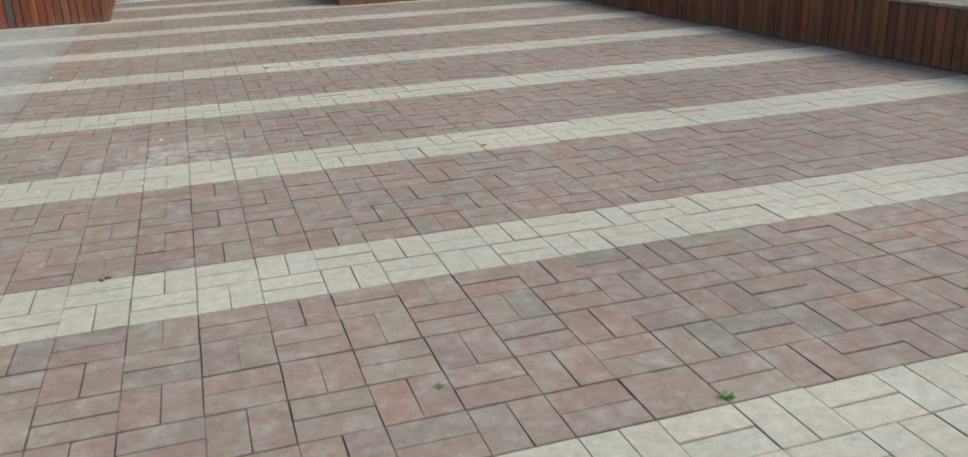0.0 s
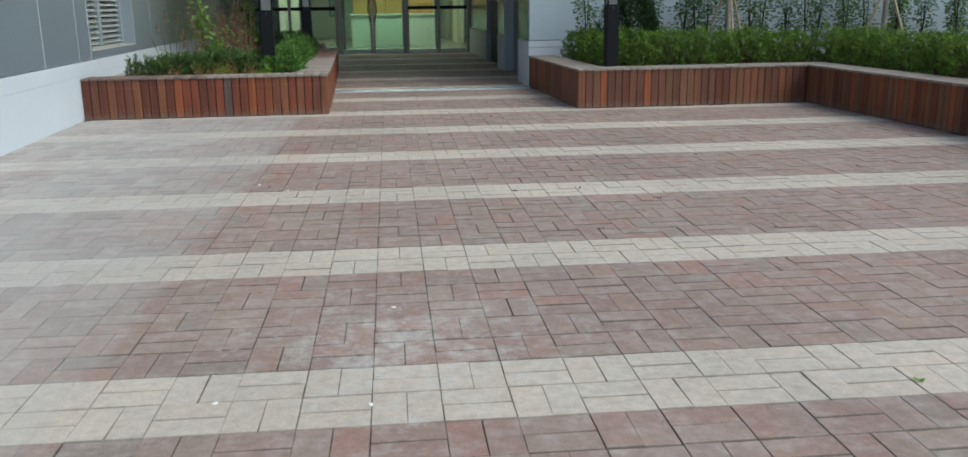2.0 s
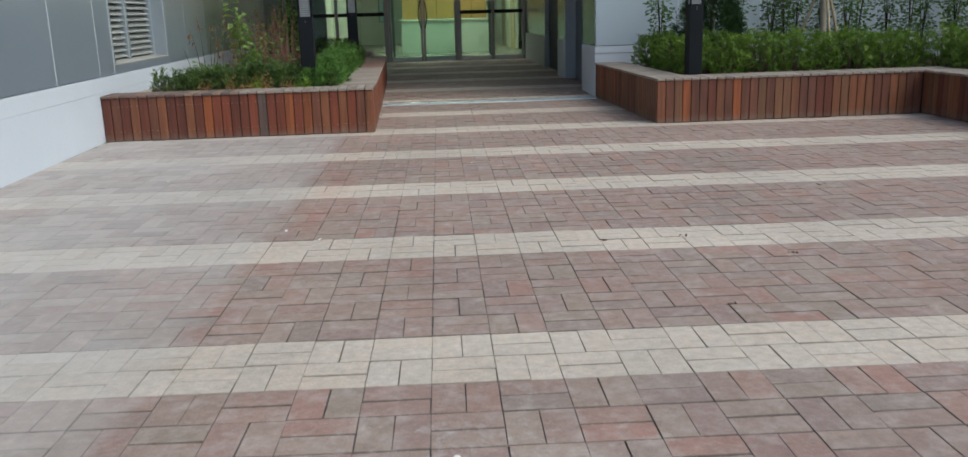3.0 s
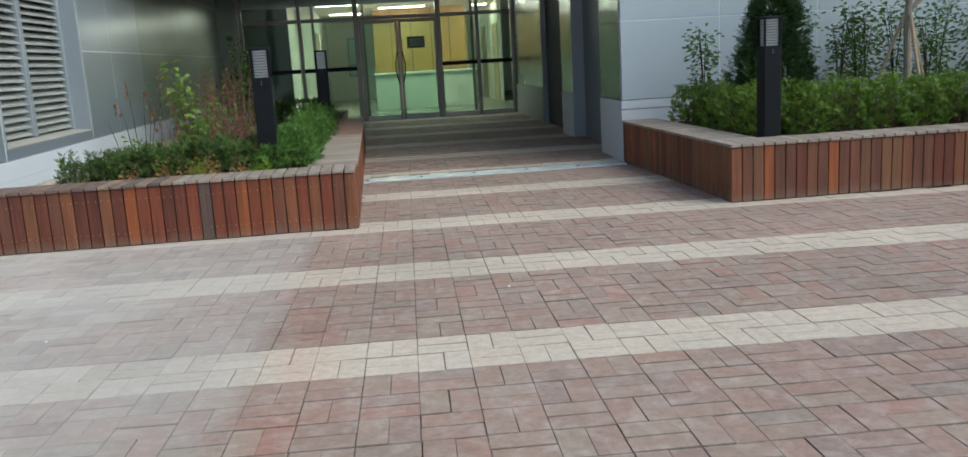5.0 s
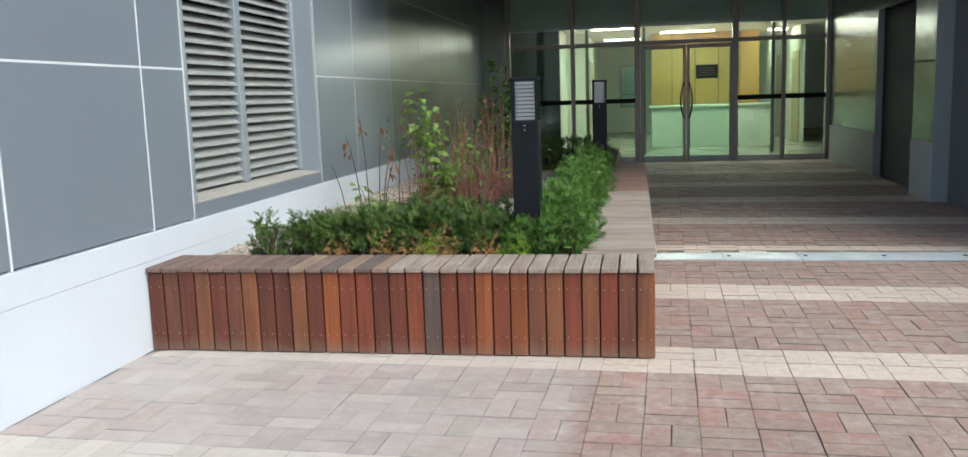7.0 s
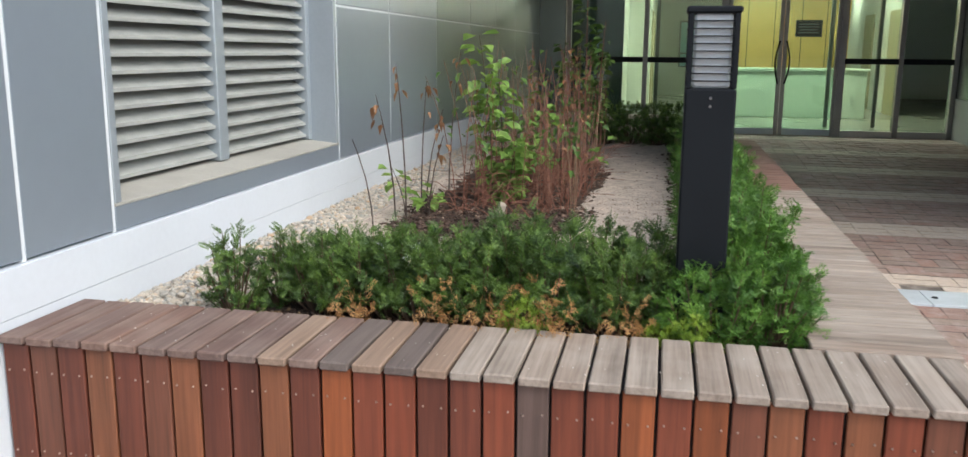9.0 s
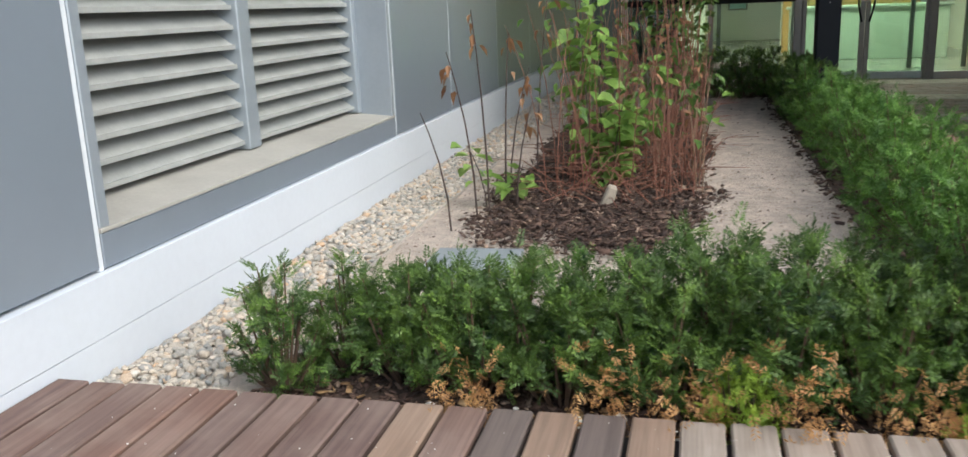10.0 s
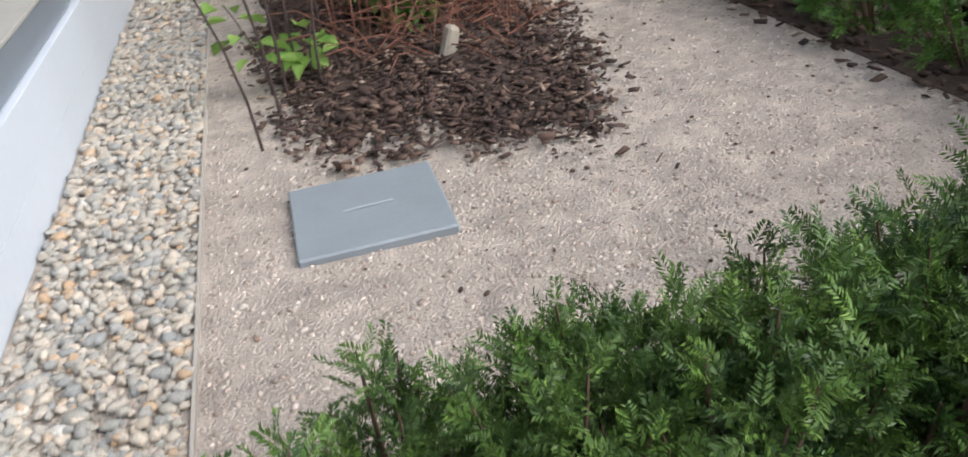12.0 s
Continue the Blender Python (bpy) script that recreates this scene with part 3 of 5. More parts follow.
# ---- glass front and doors ----
FZ = floor_z(GLASS_Y)
front = new("window_1")
structure(front, "green-tinted glass entrance front with slim metal mullions", "glass front")
posts = [-3.13, -1.97, -0.84, 0.83, 1.63, 2.36]
for x in posts:
    w = 0.05 if abs(x) < 1 else 0.035
    box("mullion", x - w, x + w, GLASS_Y - 0.06, GLASS_Y + 0.09, FZ, SOFFIT, MULLION, front, 0.004)
for xa, xb in zip(posts, posts[1:]):
    box("transom", xa + 0.04, xb - 0.04, GLASS_Y - 0.045, GLASS_Y + 0.08, 2.17, 2.24, MULLION, front, 0.004)
    box("pane", xa + 0.03, xb - 0.03, GLASS_Y + 0.01, GLASS_Y + 0.018, 2.24, SOFFIT, GLASS_CLEAR, front).visible_shadow = False
    if not (-0.9 < xa < 0.5):
        box("pane", xa + 0.03, xb - 0.03, GLASS_Y + 0.01, GLASS_Y + 0.018, FZ + 0.08, 2.17, GLASS, front).visible_shadow = False
        box("bottom_rail", xa + 0.04, xb - 0.04, GLASS_Y - 0.04, GLASS_Y + 0.07, FZ, FZ + 0.09, STEEL, front, 0.004)
        box("push_bar", xa + 0.036, xb - 0.036, GLASS_Y - 0.09, GLASS_Y - 0.04, 1.175, 1.255, BLACK, front, 0.008, "dark guard rail")
for side in (-1, 1):
    door = new("door_1")
    structure(door, "closed glass door leaf with steel frame and bow handle", "door")
    x0, x1 = (-0.785, 0.0) if side < 0 else (0.01, 0.795)
    for xa, xb in ((x0, x0 + 0.055), (x1 - 0.055, x1)):
        box("door_stile", xa, xb, GLASS_Y - 0.03, GLASS_Y + 0.03, FZ + 0.01, 2.16, MULLION, door, 0.004)
    box("door_rail", x0 + 0.055, x1 - 0.055, GLASS_Y - 0.03, GLASS_Y + 0.03, 2.09, 2.16, MULLION, door, 0.004)
    box("kick_rail", x0 + 0.055, x1 - 0.055, GLASS_Y - 0.03, GLASS_Y + 0.03, FZ + 0.01, FZ + 0.10, STRIP, door, 0.004)
    box("pane", x0 + 0.05, x1 - 0.05, GLASS_Y - 0.004, GLASS_Y + 0.004, FZ + 0.10, 2.09, GLASS_DOOR, door).visible_shadow = False
    hx = 0.005 + side * 0.045
    bm = bmesh.new()
    pts = [(hx + side * 0.055 * math.sin(math.pi * k / 12), GLASS_Y - 0.05 - 0.03 * math.sin(math.pi * k / 12), 0.88 + 0.62 * k / 12) for k in range(13)]
    tube_into(bm, pts, [0.013] * 13, 8)
    part("door_handle", bm, BLACK, door, "dark bow handle")
sign = box("notice", 0.17, 0.54, GLASS_Y + 0.03, GLASS_Y + 0.036, 1.56, 1.80, plain("navy_print", (0.02, 0.035, 0.075), 0.5, relief=0), None)
tagged(sign, "small navy blue notice stuck on the glass door", "sign")
for z, w in ((1.74, 0.26), (1.70, 0.28), (1.66, 0.24), (1.62, 0.28)):
    box("text_line", 0.35 - w / 2, 0.35 + w / 2, GLASS_Y + 0.0265, GLASS_Y + 0.0298, z - 0.007, z + 0.007, plain("pale_print", (0.2, 0.28, 0.4), 0.5, relief=0), sign)

structure(box("wall_return", -3.90, -3.19, GLASS_Y - 0.02, GLASS_Y + 0.09, 0, SOFFIT, PASS), "dark satin panel beside the glass front")

# ---- lobby behind the glass ----
LX0, LX1, LY1, LZ = -6.5, 6.0, 36.0, 2.74
lobby_floor = box("floor_lobby", LX0, LX1, GLASS_Y + 0.1, LY1, -0.2, FZ, LOBBY_FLOOR)
structure(lobby_floor, "polished beige stone lobby floor", "floor")
lobby_ceiling = box("ceiling_lobby", LX0, LX1, GLASS_Y + 0.3, LY1, LZ, LZ + 0.2, WHITE_WALL)
structure(lobby_ceiling, "white lobby ceiling", "ceiling")
# added backing: its pale teal paints the sky's reflection in the upper panes
drop = box("wall_bulkhead", LX0, LX1, GLASS_Y + 0.16, GLASS_Y + 0.30, 2.50, SOFFIT + 0.2, plain("sky_reflection_teal", (0.70, 0.80, 0.78), 0.4))
structure(drop, "added backing behind the upper panes, coloured as the sky's teal reflection")
for n, (x0, x1, y0, y1) in {"wall_lobby_left": (LX0 - 0.2, LX0, GLASS_Y + 0.1, LY1), "wall_lobby_right": (LX1, LX1 + 0.2, GLASS_Y + 0.1, LY1), "wall_lobby_back": (LX0, LX1, LY1, LY1 + 0.2)}.items():
    structure(box(n, x0, x1, y0, y1, 0, SOFFIT + 0.2, WHITE_WALL), "cream painted lobby wall")
for n, x0, x1 in (("wall_return_left", LX0, -3.20), ("wall_return_right", 2.42, LX1)):
    structure(box(n, x0, x1, GLASS_Y + 0.10, GLASS_Y + 0.3, 0, SOFFIT, WHITE_WALL), "cream painted lobby wall beside the glass front")
# added blocker: its dark paint stands for the dim, reflecting left bay
structure(box("wall_lobby_dark", LX0, -2.45, 26.5, 26.7, FZ, LZ, plain("dim_bay_teal", (0.035, 0.055, 0.052), 0.35)), "added lobby partition, dark teal so that the left bay looks dim")
oak = box("wall_lobby_wood", -0.48, 2.05, 30.0, 30.2, FZ, LZ, OAK)
structure(oak, "warm oak panelled wall behind the counter")
for x in (0.0, 0.55, 1.1, 1.6):
    box("groove", x - 0.006, x + 0.006, 29.994, 30.0, FZ, LZ, DARK, oak)
structure(box("wall_lobby_mid", -0.48, 2.05, 30.2, 30.5, FZ, LZ, WHITE_WALL), "cream painted partition behind the oak panels")
counter = new("reception_counter")
tagged(counter, "long pale reception counter standing before oak panels", "counter")
box("counter_body", -0.52, 2.0, 27.6, 28.3, FZ, FZ + 0.87, COUNTER, counter, 0.01)
box("counter_top", -0.57, 2.05, 27.55, 28.35, FZ + 0.87, FZ + 0.92, COUNTER, counter, 0.01)
BEIGE = plain("beige_door_paint", (0.50, 0.44, 0.28), 0.5, vary=0.05)
for xa, ya in ((-2.0, 29.2), (-2.0, 31.5), (2.72, 28.6), (2.72, 31.0)):
    d = box("door_inner", xa, xa + 0.03, ya, ya + 0.9, FZ, FZ + 2.05, BEIGE)
    structure(d, "closed beige door in the lobby corridor", "door")
back_window = new("window_2")
structure(back_window, "pale teal window at the end of the lobby corridor", "window")
box("pane", -1.32, -0.90, 35.96, 35.97, 0.95, 2.15, plain("daylit_teal_glass", (0.42, 0.66, 0.66), 0.2, vary=0.05), back_window)
for xa, xb, za, zb in ((-1.36, -1.32, 0.91, 2.19), (-0.90, -0.86, 0.91, 2.19), (-1.32, -0.90, 2.15, 2.19), (-1.32, -0.90, 0.91, 0.95), (-1.32, -0.90, 1.28, 1.32)):
    box("window_frame", xa, xb, 35.94, 35.99, za, zb, MULLION, back_window)
for n, x0, x1 in (("wall_corridor_left", -2.10, -2.0), ("wall_corridor_right", 2.75, 2.85)):
    structure(box(n, x0, x1, 28.6, LY1, FZ, LZ, WHITE_WALL), "cream painted corridor wall")
structure(box("wall_corridor_end", -2.6, -2.10, 28.6, 28.7, FZ, LZ, WHITE_WALL), "cream painted corridor wall")
structure(box("wall_corridor_dark", -2.6, -2.45, 26.7, 28.6, FZ, LZ, WHITE_WALL), "cream painted corridor wall")
for n, x in (("a", -1.95), ("b", -0.84), ("c", 0.85), ("d", 1.60)):
    p = box("inner_post", x + 0.10, x + 0.16, 25.55, 25.61, FZ, LZ, MULLION)
    structure(p, "slim metal post of the inner glass screen", "post")
for x, y, length in ((-1.55, 27.0, 0.5), (-1.05, 27.0, 0.5), (-1.2, 31.0, 0.9), (-0.2, 26.6, 0.8), (0.75, 26.6, 1.0), (1.75, 26.6, 0.9), (0.3, 28.9, 1.2), (2.4, 29.5, 0.4), (2.4, 33.0, 0.4)):
    lamp = new("ceiling_lamp")
    tagged(lamp, "lit fluorescent ceiling lamp in the lobby", "ceiling lamp", "lobby ceiling lamps")
    box("housing", x - length / 2 - 0.02, x + length / 2 + 0.02, y - 0.12, y + 0.12, LZ - 0.03, LZ - 0.002, WHITE_WALL, lamp, 0.004)
    box("tube", x - length / 2, x + length / 2, y - 0.09, y + 0.09, LZ - 0.05, LZ - 0.031, TUBE, lamp, 0.006)


# ---- bollard lamps ----
def bollard(name_x, name_y, z0, turn):
    ob = new("bollard_lamp")
    tagged(ob, "black square bollard lamp with a louvred frosted head, unlit", "bollard lamp", "bollard lamps")
    h = 1.465 - SOIL_Z
    head = h - 0.245
    base = box("base_plate", -0.11, 0.11, -0.11, 0.11, 0.0, 0.012, BLACK, ob, 0.003)
    for sx in (-1, 1):
        for sy in (-1, 1):
            bm = bmesh.new()
            bmesh.ops.create_cone(bm, cap_ends=True, segments=6, radius1=0.011, radius2=0.009, depth=0.022, matrix=pose(sx * 0.094, sy * 0.094, 0.0225))
            part("bolt", bm, STEEL, base, "bright steel bolt")
    post = box("post", -0.077, 0.077, -0.077, 0.077, 0.012, head, BLACK, ob, 0.006)
    diffuser = box("diffuser", -0.056, 0.056, -0.056, 0.056, head + 0.001, h - 0.021, DIFFUSER, ob, 0.006, "frosted white diffuser")
    for sx in (-1, 1):
        for sy in (-1, 1):
            box("corner_bar", sx * 0.068 - 0.008, sx * 0.068 + 0.008, sy * 0.068 - 0.008, sy * 0.068 + 0.008, head, h - 0.02, BLACK, ob, 0.002)
    bm = bmesh.new()
    box_into(bm, -0.082, 0.082, -0.082, 0.082, h - 0.02, h, 0.005)
    part("lid", bm, BLACK, ob)
    for k in range(9):
        z = head + 0.022 + k * 0.0225
        bm = bmesh.new()
        for x0, x1, y0, y1 in ((-0.078, 0.078, -0.078, -0.060), (-0.078, 0.078, 0.060, 0.078), (-0.078, -0.060, -0.060, 0.060), (0.060, 0.078, -0.060, 0.060)):
            box_into(bm, x0, x1, y0, y1, z - 0.0018, z + 0.0018)
        part("louvre_ring", bm, BLACK, diffuser)
    for z in (head - 0.03, head - 0.055):
        bm = bmesh.new()
        made = bmesh.ops.create_icosphere(bm, subdivisions=1, radius=0.005)["verts"]
        bmesh.ops.translate(bm, vec=(0.0, -0.078, z), verts=made)
        part("screw", bm, STEEL, post)
    ob.matrix_basis = pose(name_x, name_y, z0, 0, 0, turn)
    return ob


lamp_a = bollard(-1.49, 12.77, SOIL_Z, 0)
copy_thing(lamp_a, pose(-1.26, 17.6, SOIL_Z + 0.04, 0, 0, 0))
copy_thing(lamp_a, pose(2.79, 12.42, 0.42, 0, 0, 0))

# ---- plants ----
YEW = leafy("yew_needles", (0.006, 0.027, 0.010), (0.142, 0.236, 0.052), through=0.08)
YEW_TIP = leafy("yew_tip_needles", (0.040, 0.100, 0.018), (0.190, 0.302, 0.056), through=0.10)
YEW_LIGHT = leafy("young_yew_needles", (0.022, 0.078, 0.014), (0.140, 0.285, 0.048), through=0.12)
YEW_LIGHT_TIP = leafy("young_yew_tip_needles", (0.050, 0.145, 0.020), (0.200, 0.370, 0.062), through=0.12)
YEW_BRIGHT = leafy("fresh_yew_needles", (0.095, 0.190, 0.020), (0.360, 0.500, 0.066), through=0.15)
BOX = leafy("hedge_needles", (0.036, 0.095, 0.012), (0.190, 0.310, 0.036))
BOX_TIP = leafy("hedge_tip_needles", (0.100, 0.190, 0.020), (0.300, 0.420, 0.060))
CONE = leafy("dark_conifer_needles", (0.008, 0.026, 0.010), (0.070, 0.135, 0.040), through=0.08)
TIPS = {"yew_needles": YEW_TIP, "young_yew_needles": YEW_LIGHT_TIP, "fresh_yew_needles": YEW_BRIGHT, "hedge_needles": BOX_TIP}
DRY = leafy("dead_needles", (0.26, 0.110, 0.038), (0.68, 0.40, 0.17))
LEAF = leafy("fresh_leaves", (0.12, 0.25, 0.050), (0.36, 0.52, 0.14), through=0.4)
LEAF_DARK = leafy("dull_leaves", (0.05, 0.12, 0.030), (0.16, 0.27, 0.060), through=0.35)
LEAF_DRY = leafy("withered_leaves", (0.20, 0.09, 0.045), (0.36, 0.20, 0.10))
TWIG = plain("brown_twig", (0.10, 0.060, 0.038), 0.8, vary=0.3, scale=30)
TAN_STEM = plain("tan_dry_stem", (0.21, 0.135, 0.085), 0.75, vary=0.35, scale=25)
RED_STEM = plain("red_brown_stem", (0.190, 0.078, 0.050), 0.65, vary=0.35, scale=25)
DARK_STEM = plain("dark_dry_stem", (0.055, 0.034, 0.028), 0.75, vary=0.3, scale=25)
BARK = plain("pale_bark", (0.30, 0.26, 0.21), 0.85, vary=0.25, scale=12, fine=70, relief=0.5)
STAKE = plain("raw_timber_stake", (0.42, 0.33, 0.22), 0.8, vary=0.2, scale=12)
gen = np.random.default_rng(7)


def unit(v):
    return v / np.maximum(np.linalg.norm(v, axis=-1, keepdims=True), 1e-9)


def blades(base, along, side, length, width, bend=0.12):
    """Pointed leaves of four corners each: base, two flanks, tip. All arguments are arrays, a row a leaf."""
    n = len(base)
    up = np.cross(along, side)
    mid = base + along * (length * 0.5)[:, None] + up * (length * bend)[:, None]
    v = np.stack([base, mid + side * width[:, None], base + along * length[:, None], mid - side * width[:, None]], axis=1).reshape(-1, 3)
    k = np.arange(n)[:, None] * 4
    return v, k + np.array([[0, 1, 2, 3]])


def mesh_from(name, v, f, material, smooth=False):
    me = bpy.data.meshes.new(name)
    me.vertices.add(len(v))
    me.vertices.foreach_set("co", v.astype(np.float32).ravel())
    size = f.shape[1]
    me.loops.add(f.size)
    me.loops.foreach_set("vertex_index", f.astype(np.int32).ravel())
    me.polygons.add(len(f))
    me.polygons.foreach_set("loop_start", np.arange(0, f.size, size, dtype=np.int32))
    if smooth:
        me.polygons.foreach_set("use_smooth", np.ones(len(f), dtype=bool))
    me.update(calc_edges=True)
    me.materials.append(material)
    return me


def sprigs(origins, ways, lengths, per, needle, width):
    """Twigs with needles in two loose ranks: arrays of the needles."""
    n = len(origins)
    s = np.tile((np.arange(per) + 0.5) / per, n)
    o, w, L = np.repeat(origins, per, 0), np.repeat(ways, per, 0), np.repeat(lengths, per)
    side = unit(np.cross(w, gen.normal(size=(n, 3)).repeat(per, 0)))
    flip = np.where(np.arange(n * per) % 2 == 0, 1.0, -1.0)[:, None]
    lift = np.cross(side, w)
    base = o + w * (s * L)[:, None]
    along = unit(w * gen.uniform(0.5, 0.95, (n * per, 1)) + side * flip * 0.9 + lift * gen.normal(0.12, 0.22, (n * per, 1)))
    flank = unit(np.cross(along, lift + gen.normal(0, 0.3, (n * per, 3))))
    size = needle * gen.uniform(0.7, 1.15, n * per) * (1.0 - 0.35 * s)
    return blades(base, along, flank, size, np.full(n * per, width))


def shrub_shape(count, radius, height, sides, spray, foot_gap):
    """Shoots from the root to clumps over a lumpy dome, and the twigs that fan out of each clump."""
    origins, ways, lengths, shoots = [], [], [], []
    for i in range(count):
        a = 2.399963 * i + gen.uniform(-0.3, 0.3)
        q = (i + 0.5) / count
        rise = 1.0 - foot_gap * q ** 0.9
        r = radius * math.sqrt(max(0.0, 1.0 - (rise - 0.12) ** 2)) * gen.uniform(0.72, 1.0)
        if gen.uniform() < 0.3:
            r *= gen.uniform(0.4, 0.8)
        h = height * rise * gen.uniform(0.80, 1.02)
        out = np.array([math.cos(a), math.sin(a), 0.0])
        tip = out * r + np.array([0, 0, h])
        foot = out * r * 0.25
        knee = foot * 0.4 + tip * 0.6 + np.array([0, 0, -0.12 * h])
        pts = [(1 - t) ** 2 * foot + 2 * t * (1 - t) * knee + t * t * tip for t in np.linspace(0, 1, 6)]
        shoots.append(pts)
        lean = unit(out * (0.75 - 0.5 * rise) + np.array([0, 0, 0.35 + 0.65 * rise]))
        for k in range(sides):
            back = gen.uniform(0.0, 0.075)
            p = tip - lean * back + gen.normal(0, 0.008, 3)
            w = unit(lean * 0.55 + unit(gen.normal(size=3) * (1.0, 1.0, 0.7)) * gen.uniform(0.45, 1.1))
            origins.append(p), ways.append(w), lengths.append(spray * gen.uniform(0.55, 1.15))
    return np.array(origins), np.array(ways), np.array(lengths), shoots


def shrub(label, group, material, count, radius, height, sides, per, needle, width, dry=0, spray=0.053, foot_gap=0.88):
    ob = new("yew_shrub")
    tagged(ob, label, "shrub", group)
    o, w, L, shoots = shrub_shape(count, radius, height, sides, spray, foot_gap)
    young = (np.arange(len(o)) // sides + np.arange(len(o)) % 3) % 4 == 0
    for name, keep, paint, grown in (("foliage", ~young, material, 1.0), ("young_foliage", young, TIPS[material.name], 1.12)):
        v, f = sprigs(o[keep], w[keep], L[keep] * grown, per, needle, width)
        leaves = new(name, mesh_from(name, v, f, paint))
        leaves.parent = ob
    bm = bmesh.new()
    for pts in shoots[:: max(1, len(shoots) // 24)]:
        tube_into(bm, [tuple(p) for p in pts], [0.005, 0.0045, 0.004, 0.003, 0.0025, 0.0015], 4)
    tagged(part("twig_frame", bm, TWIG, ob), kind="stuff")
    if dry:
        n = dry
        hearts = np.column_stack([gen.uniform(-radius * 0.7, radius * 0.7, 3), gen.uniform(-radius * 1.05, -radius * 0.75, 3), gen.uniform(0.03, height * 0.36, 3)])
        o2 = hearts[gen.choice(3, n, p=(0.62, 0.26, 0.12))] + gen.normal(0, 1, (n, 3)) * (0.026, 0.024, 0.052)
        o2[:, 2] = np.maximum(o2[:, 2], 0.012)
        w2 = unit(gen.normal(0, 1, (n, 3)) * (0.7, 0.6, 0.8) + (0, -0.25, 0))
        v2, f2 = sprigs(o2, w2, gen.uniform(0.018, 0.04, n), 11, 0.015, 0.0014)
        d = new("dead_foliage", mesh_from("dead_foliage", v2, f2, DRY))
        d.parent = ob
        tagged(d, "orange-brown dead needles low down")
    return ob


def placed(x, y, z, turn, scale):
    return pose(x, y, z, 0, 0, turn) @ Matrix.Diagonal((scale, scale, scale, 1))


# the low hedge behind the bench
kinds = [shrub("dark green yew shrub in a low hedge, sparse at the foot", "low yew hedge", YEW, 50, 0.190, 0.350, 15, 22, 0.0170, 0.0015, 0, 0.046, 0.70) for _ in range(2)]
kinds += [shrub("dark green yew shrub with orange-brown dead twigs at its foot", "low yew hedge", YEW, 48, 0.190, 0.350, 15, 22, 0.0170, 0.0015, n, 0.046, 0.64) for n in (120, 75)]
bright = shrub("bright green young yew shrub in a low hedge", "low yew hedge", YEW_BRIGHT, 36, 0.18, 0.32, 16, 26, 0.0175, 0.0015, 0, 0.048)
middle = shrub("green yew shrub in a low hedge by a bollard lamp", "low yew hedge", YEW_LIGHT, 44, 0.18, 0.33, 16, 26, 0.0175, 0.0015, 0, 0.048)
slim_one = shrub("narrow green yew shrub at the end of a hedge beside gravel", "low yew hedge", YEW, 30, 0.14, 0.330, 15, 28, 0.0170, 0.0014, 0, 0.046)
spots = [(5, -3.09, 12.68, 20, 0.98), (5, -2.97, 12.82, 150, 0.92), (0, -2.80, 12.76, 20, 0.95), (1, -2.72, 12.79, 130, 0.90), (2, -2.62, 12.70, -8, 0.95), (0, -2.54, 12.75, 70, 1.06), (3, -2.42, 12.69, 10, 1.0), (1, -2.32, 12.76, 300, 1.17), (2, -2.20, 12.69, 5, 1.04), (0, -2.10, 12.79, 250, 1.25), (3, -1.97, 12.70, -15, 1.14), (1, -1.86, 12.82, 30, 1.27), (4, -2.05, 12.57, 40, 0.60), (4, -1.50, 12.575, 5, 0.90), (4, -1.62, 12.56, 70, 0.62), (2, -1.76, 12.70, 0, 1.0), (0, -1.68, 12.88, 100, 1.12), (1, -1.66, 12.75, 40, 1.05), (6, -1.44, 12.64, 100, 1.05), (1, -1.37, 12.76, 200, 1.0), (6, -1.36, 12.95, 60, 1.1), (6, -1.28, 12.70, 10, 1.0), (6, -1.26, 12.92, 210, 1.05)]
ready = kinds + [bright, slim_one, middle]
first = set()
for k, x, y, turn, size in spots:
    m = placed(x, y, SOIL_Z - 0.005, turn, size)
    if k in first:
        copy_thing(ready[k], m)
    else:
        ready[k].matrix_basis = m
        first.add(k)
# the row along the passage, lighter green, and the short row at its far end
near_row = [shrub("green yew shrub in a row beside the passage bench", "yew row by the passage", YEW_LIGHT, 58, 0.25, 0.46, 13, 17, 0.020, 0.0020) for _ in range(2)]
# for the far end: darker needles carry the shade there
near_row.append(shrub("green yew shrub at the far end of the row, shade put into darker needles", "yew row by the passage", YEW, 56, 0.25, 0.46, 11, 13, 0.026, 0.0029))
first = set()
y = 13.08
while y < 19.0:
    k = 2 if y > 17.2 else gen.integers(0, 2)
    m = placed(-1.33 + gen.uniform(-0.03, 0.03), y, SOIL_Z - 0.005, gen.uniform(0, 360), gen.uniform(0.90, 1.10))
    if k in first:
        copy_thing(near_row[k], m)
    else:
        near_row[k].matrix_basis = m
        first.add(k)
    y += 0.37
for x in (-2.25, -1.98, -1.72, -1.55):
    copy_thing(near_row[2], placed(x, 19.1 + gen.uniform(-0.05, 0.05), SOIL_Z - 0.005, gen.uniform(0, 360), 1.0))

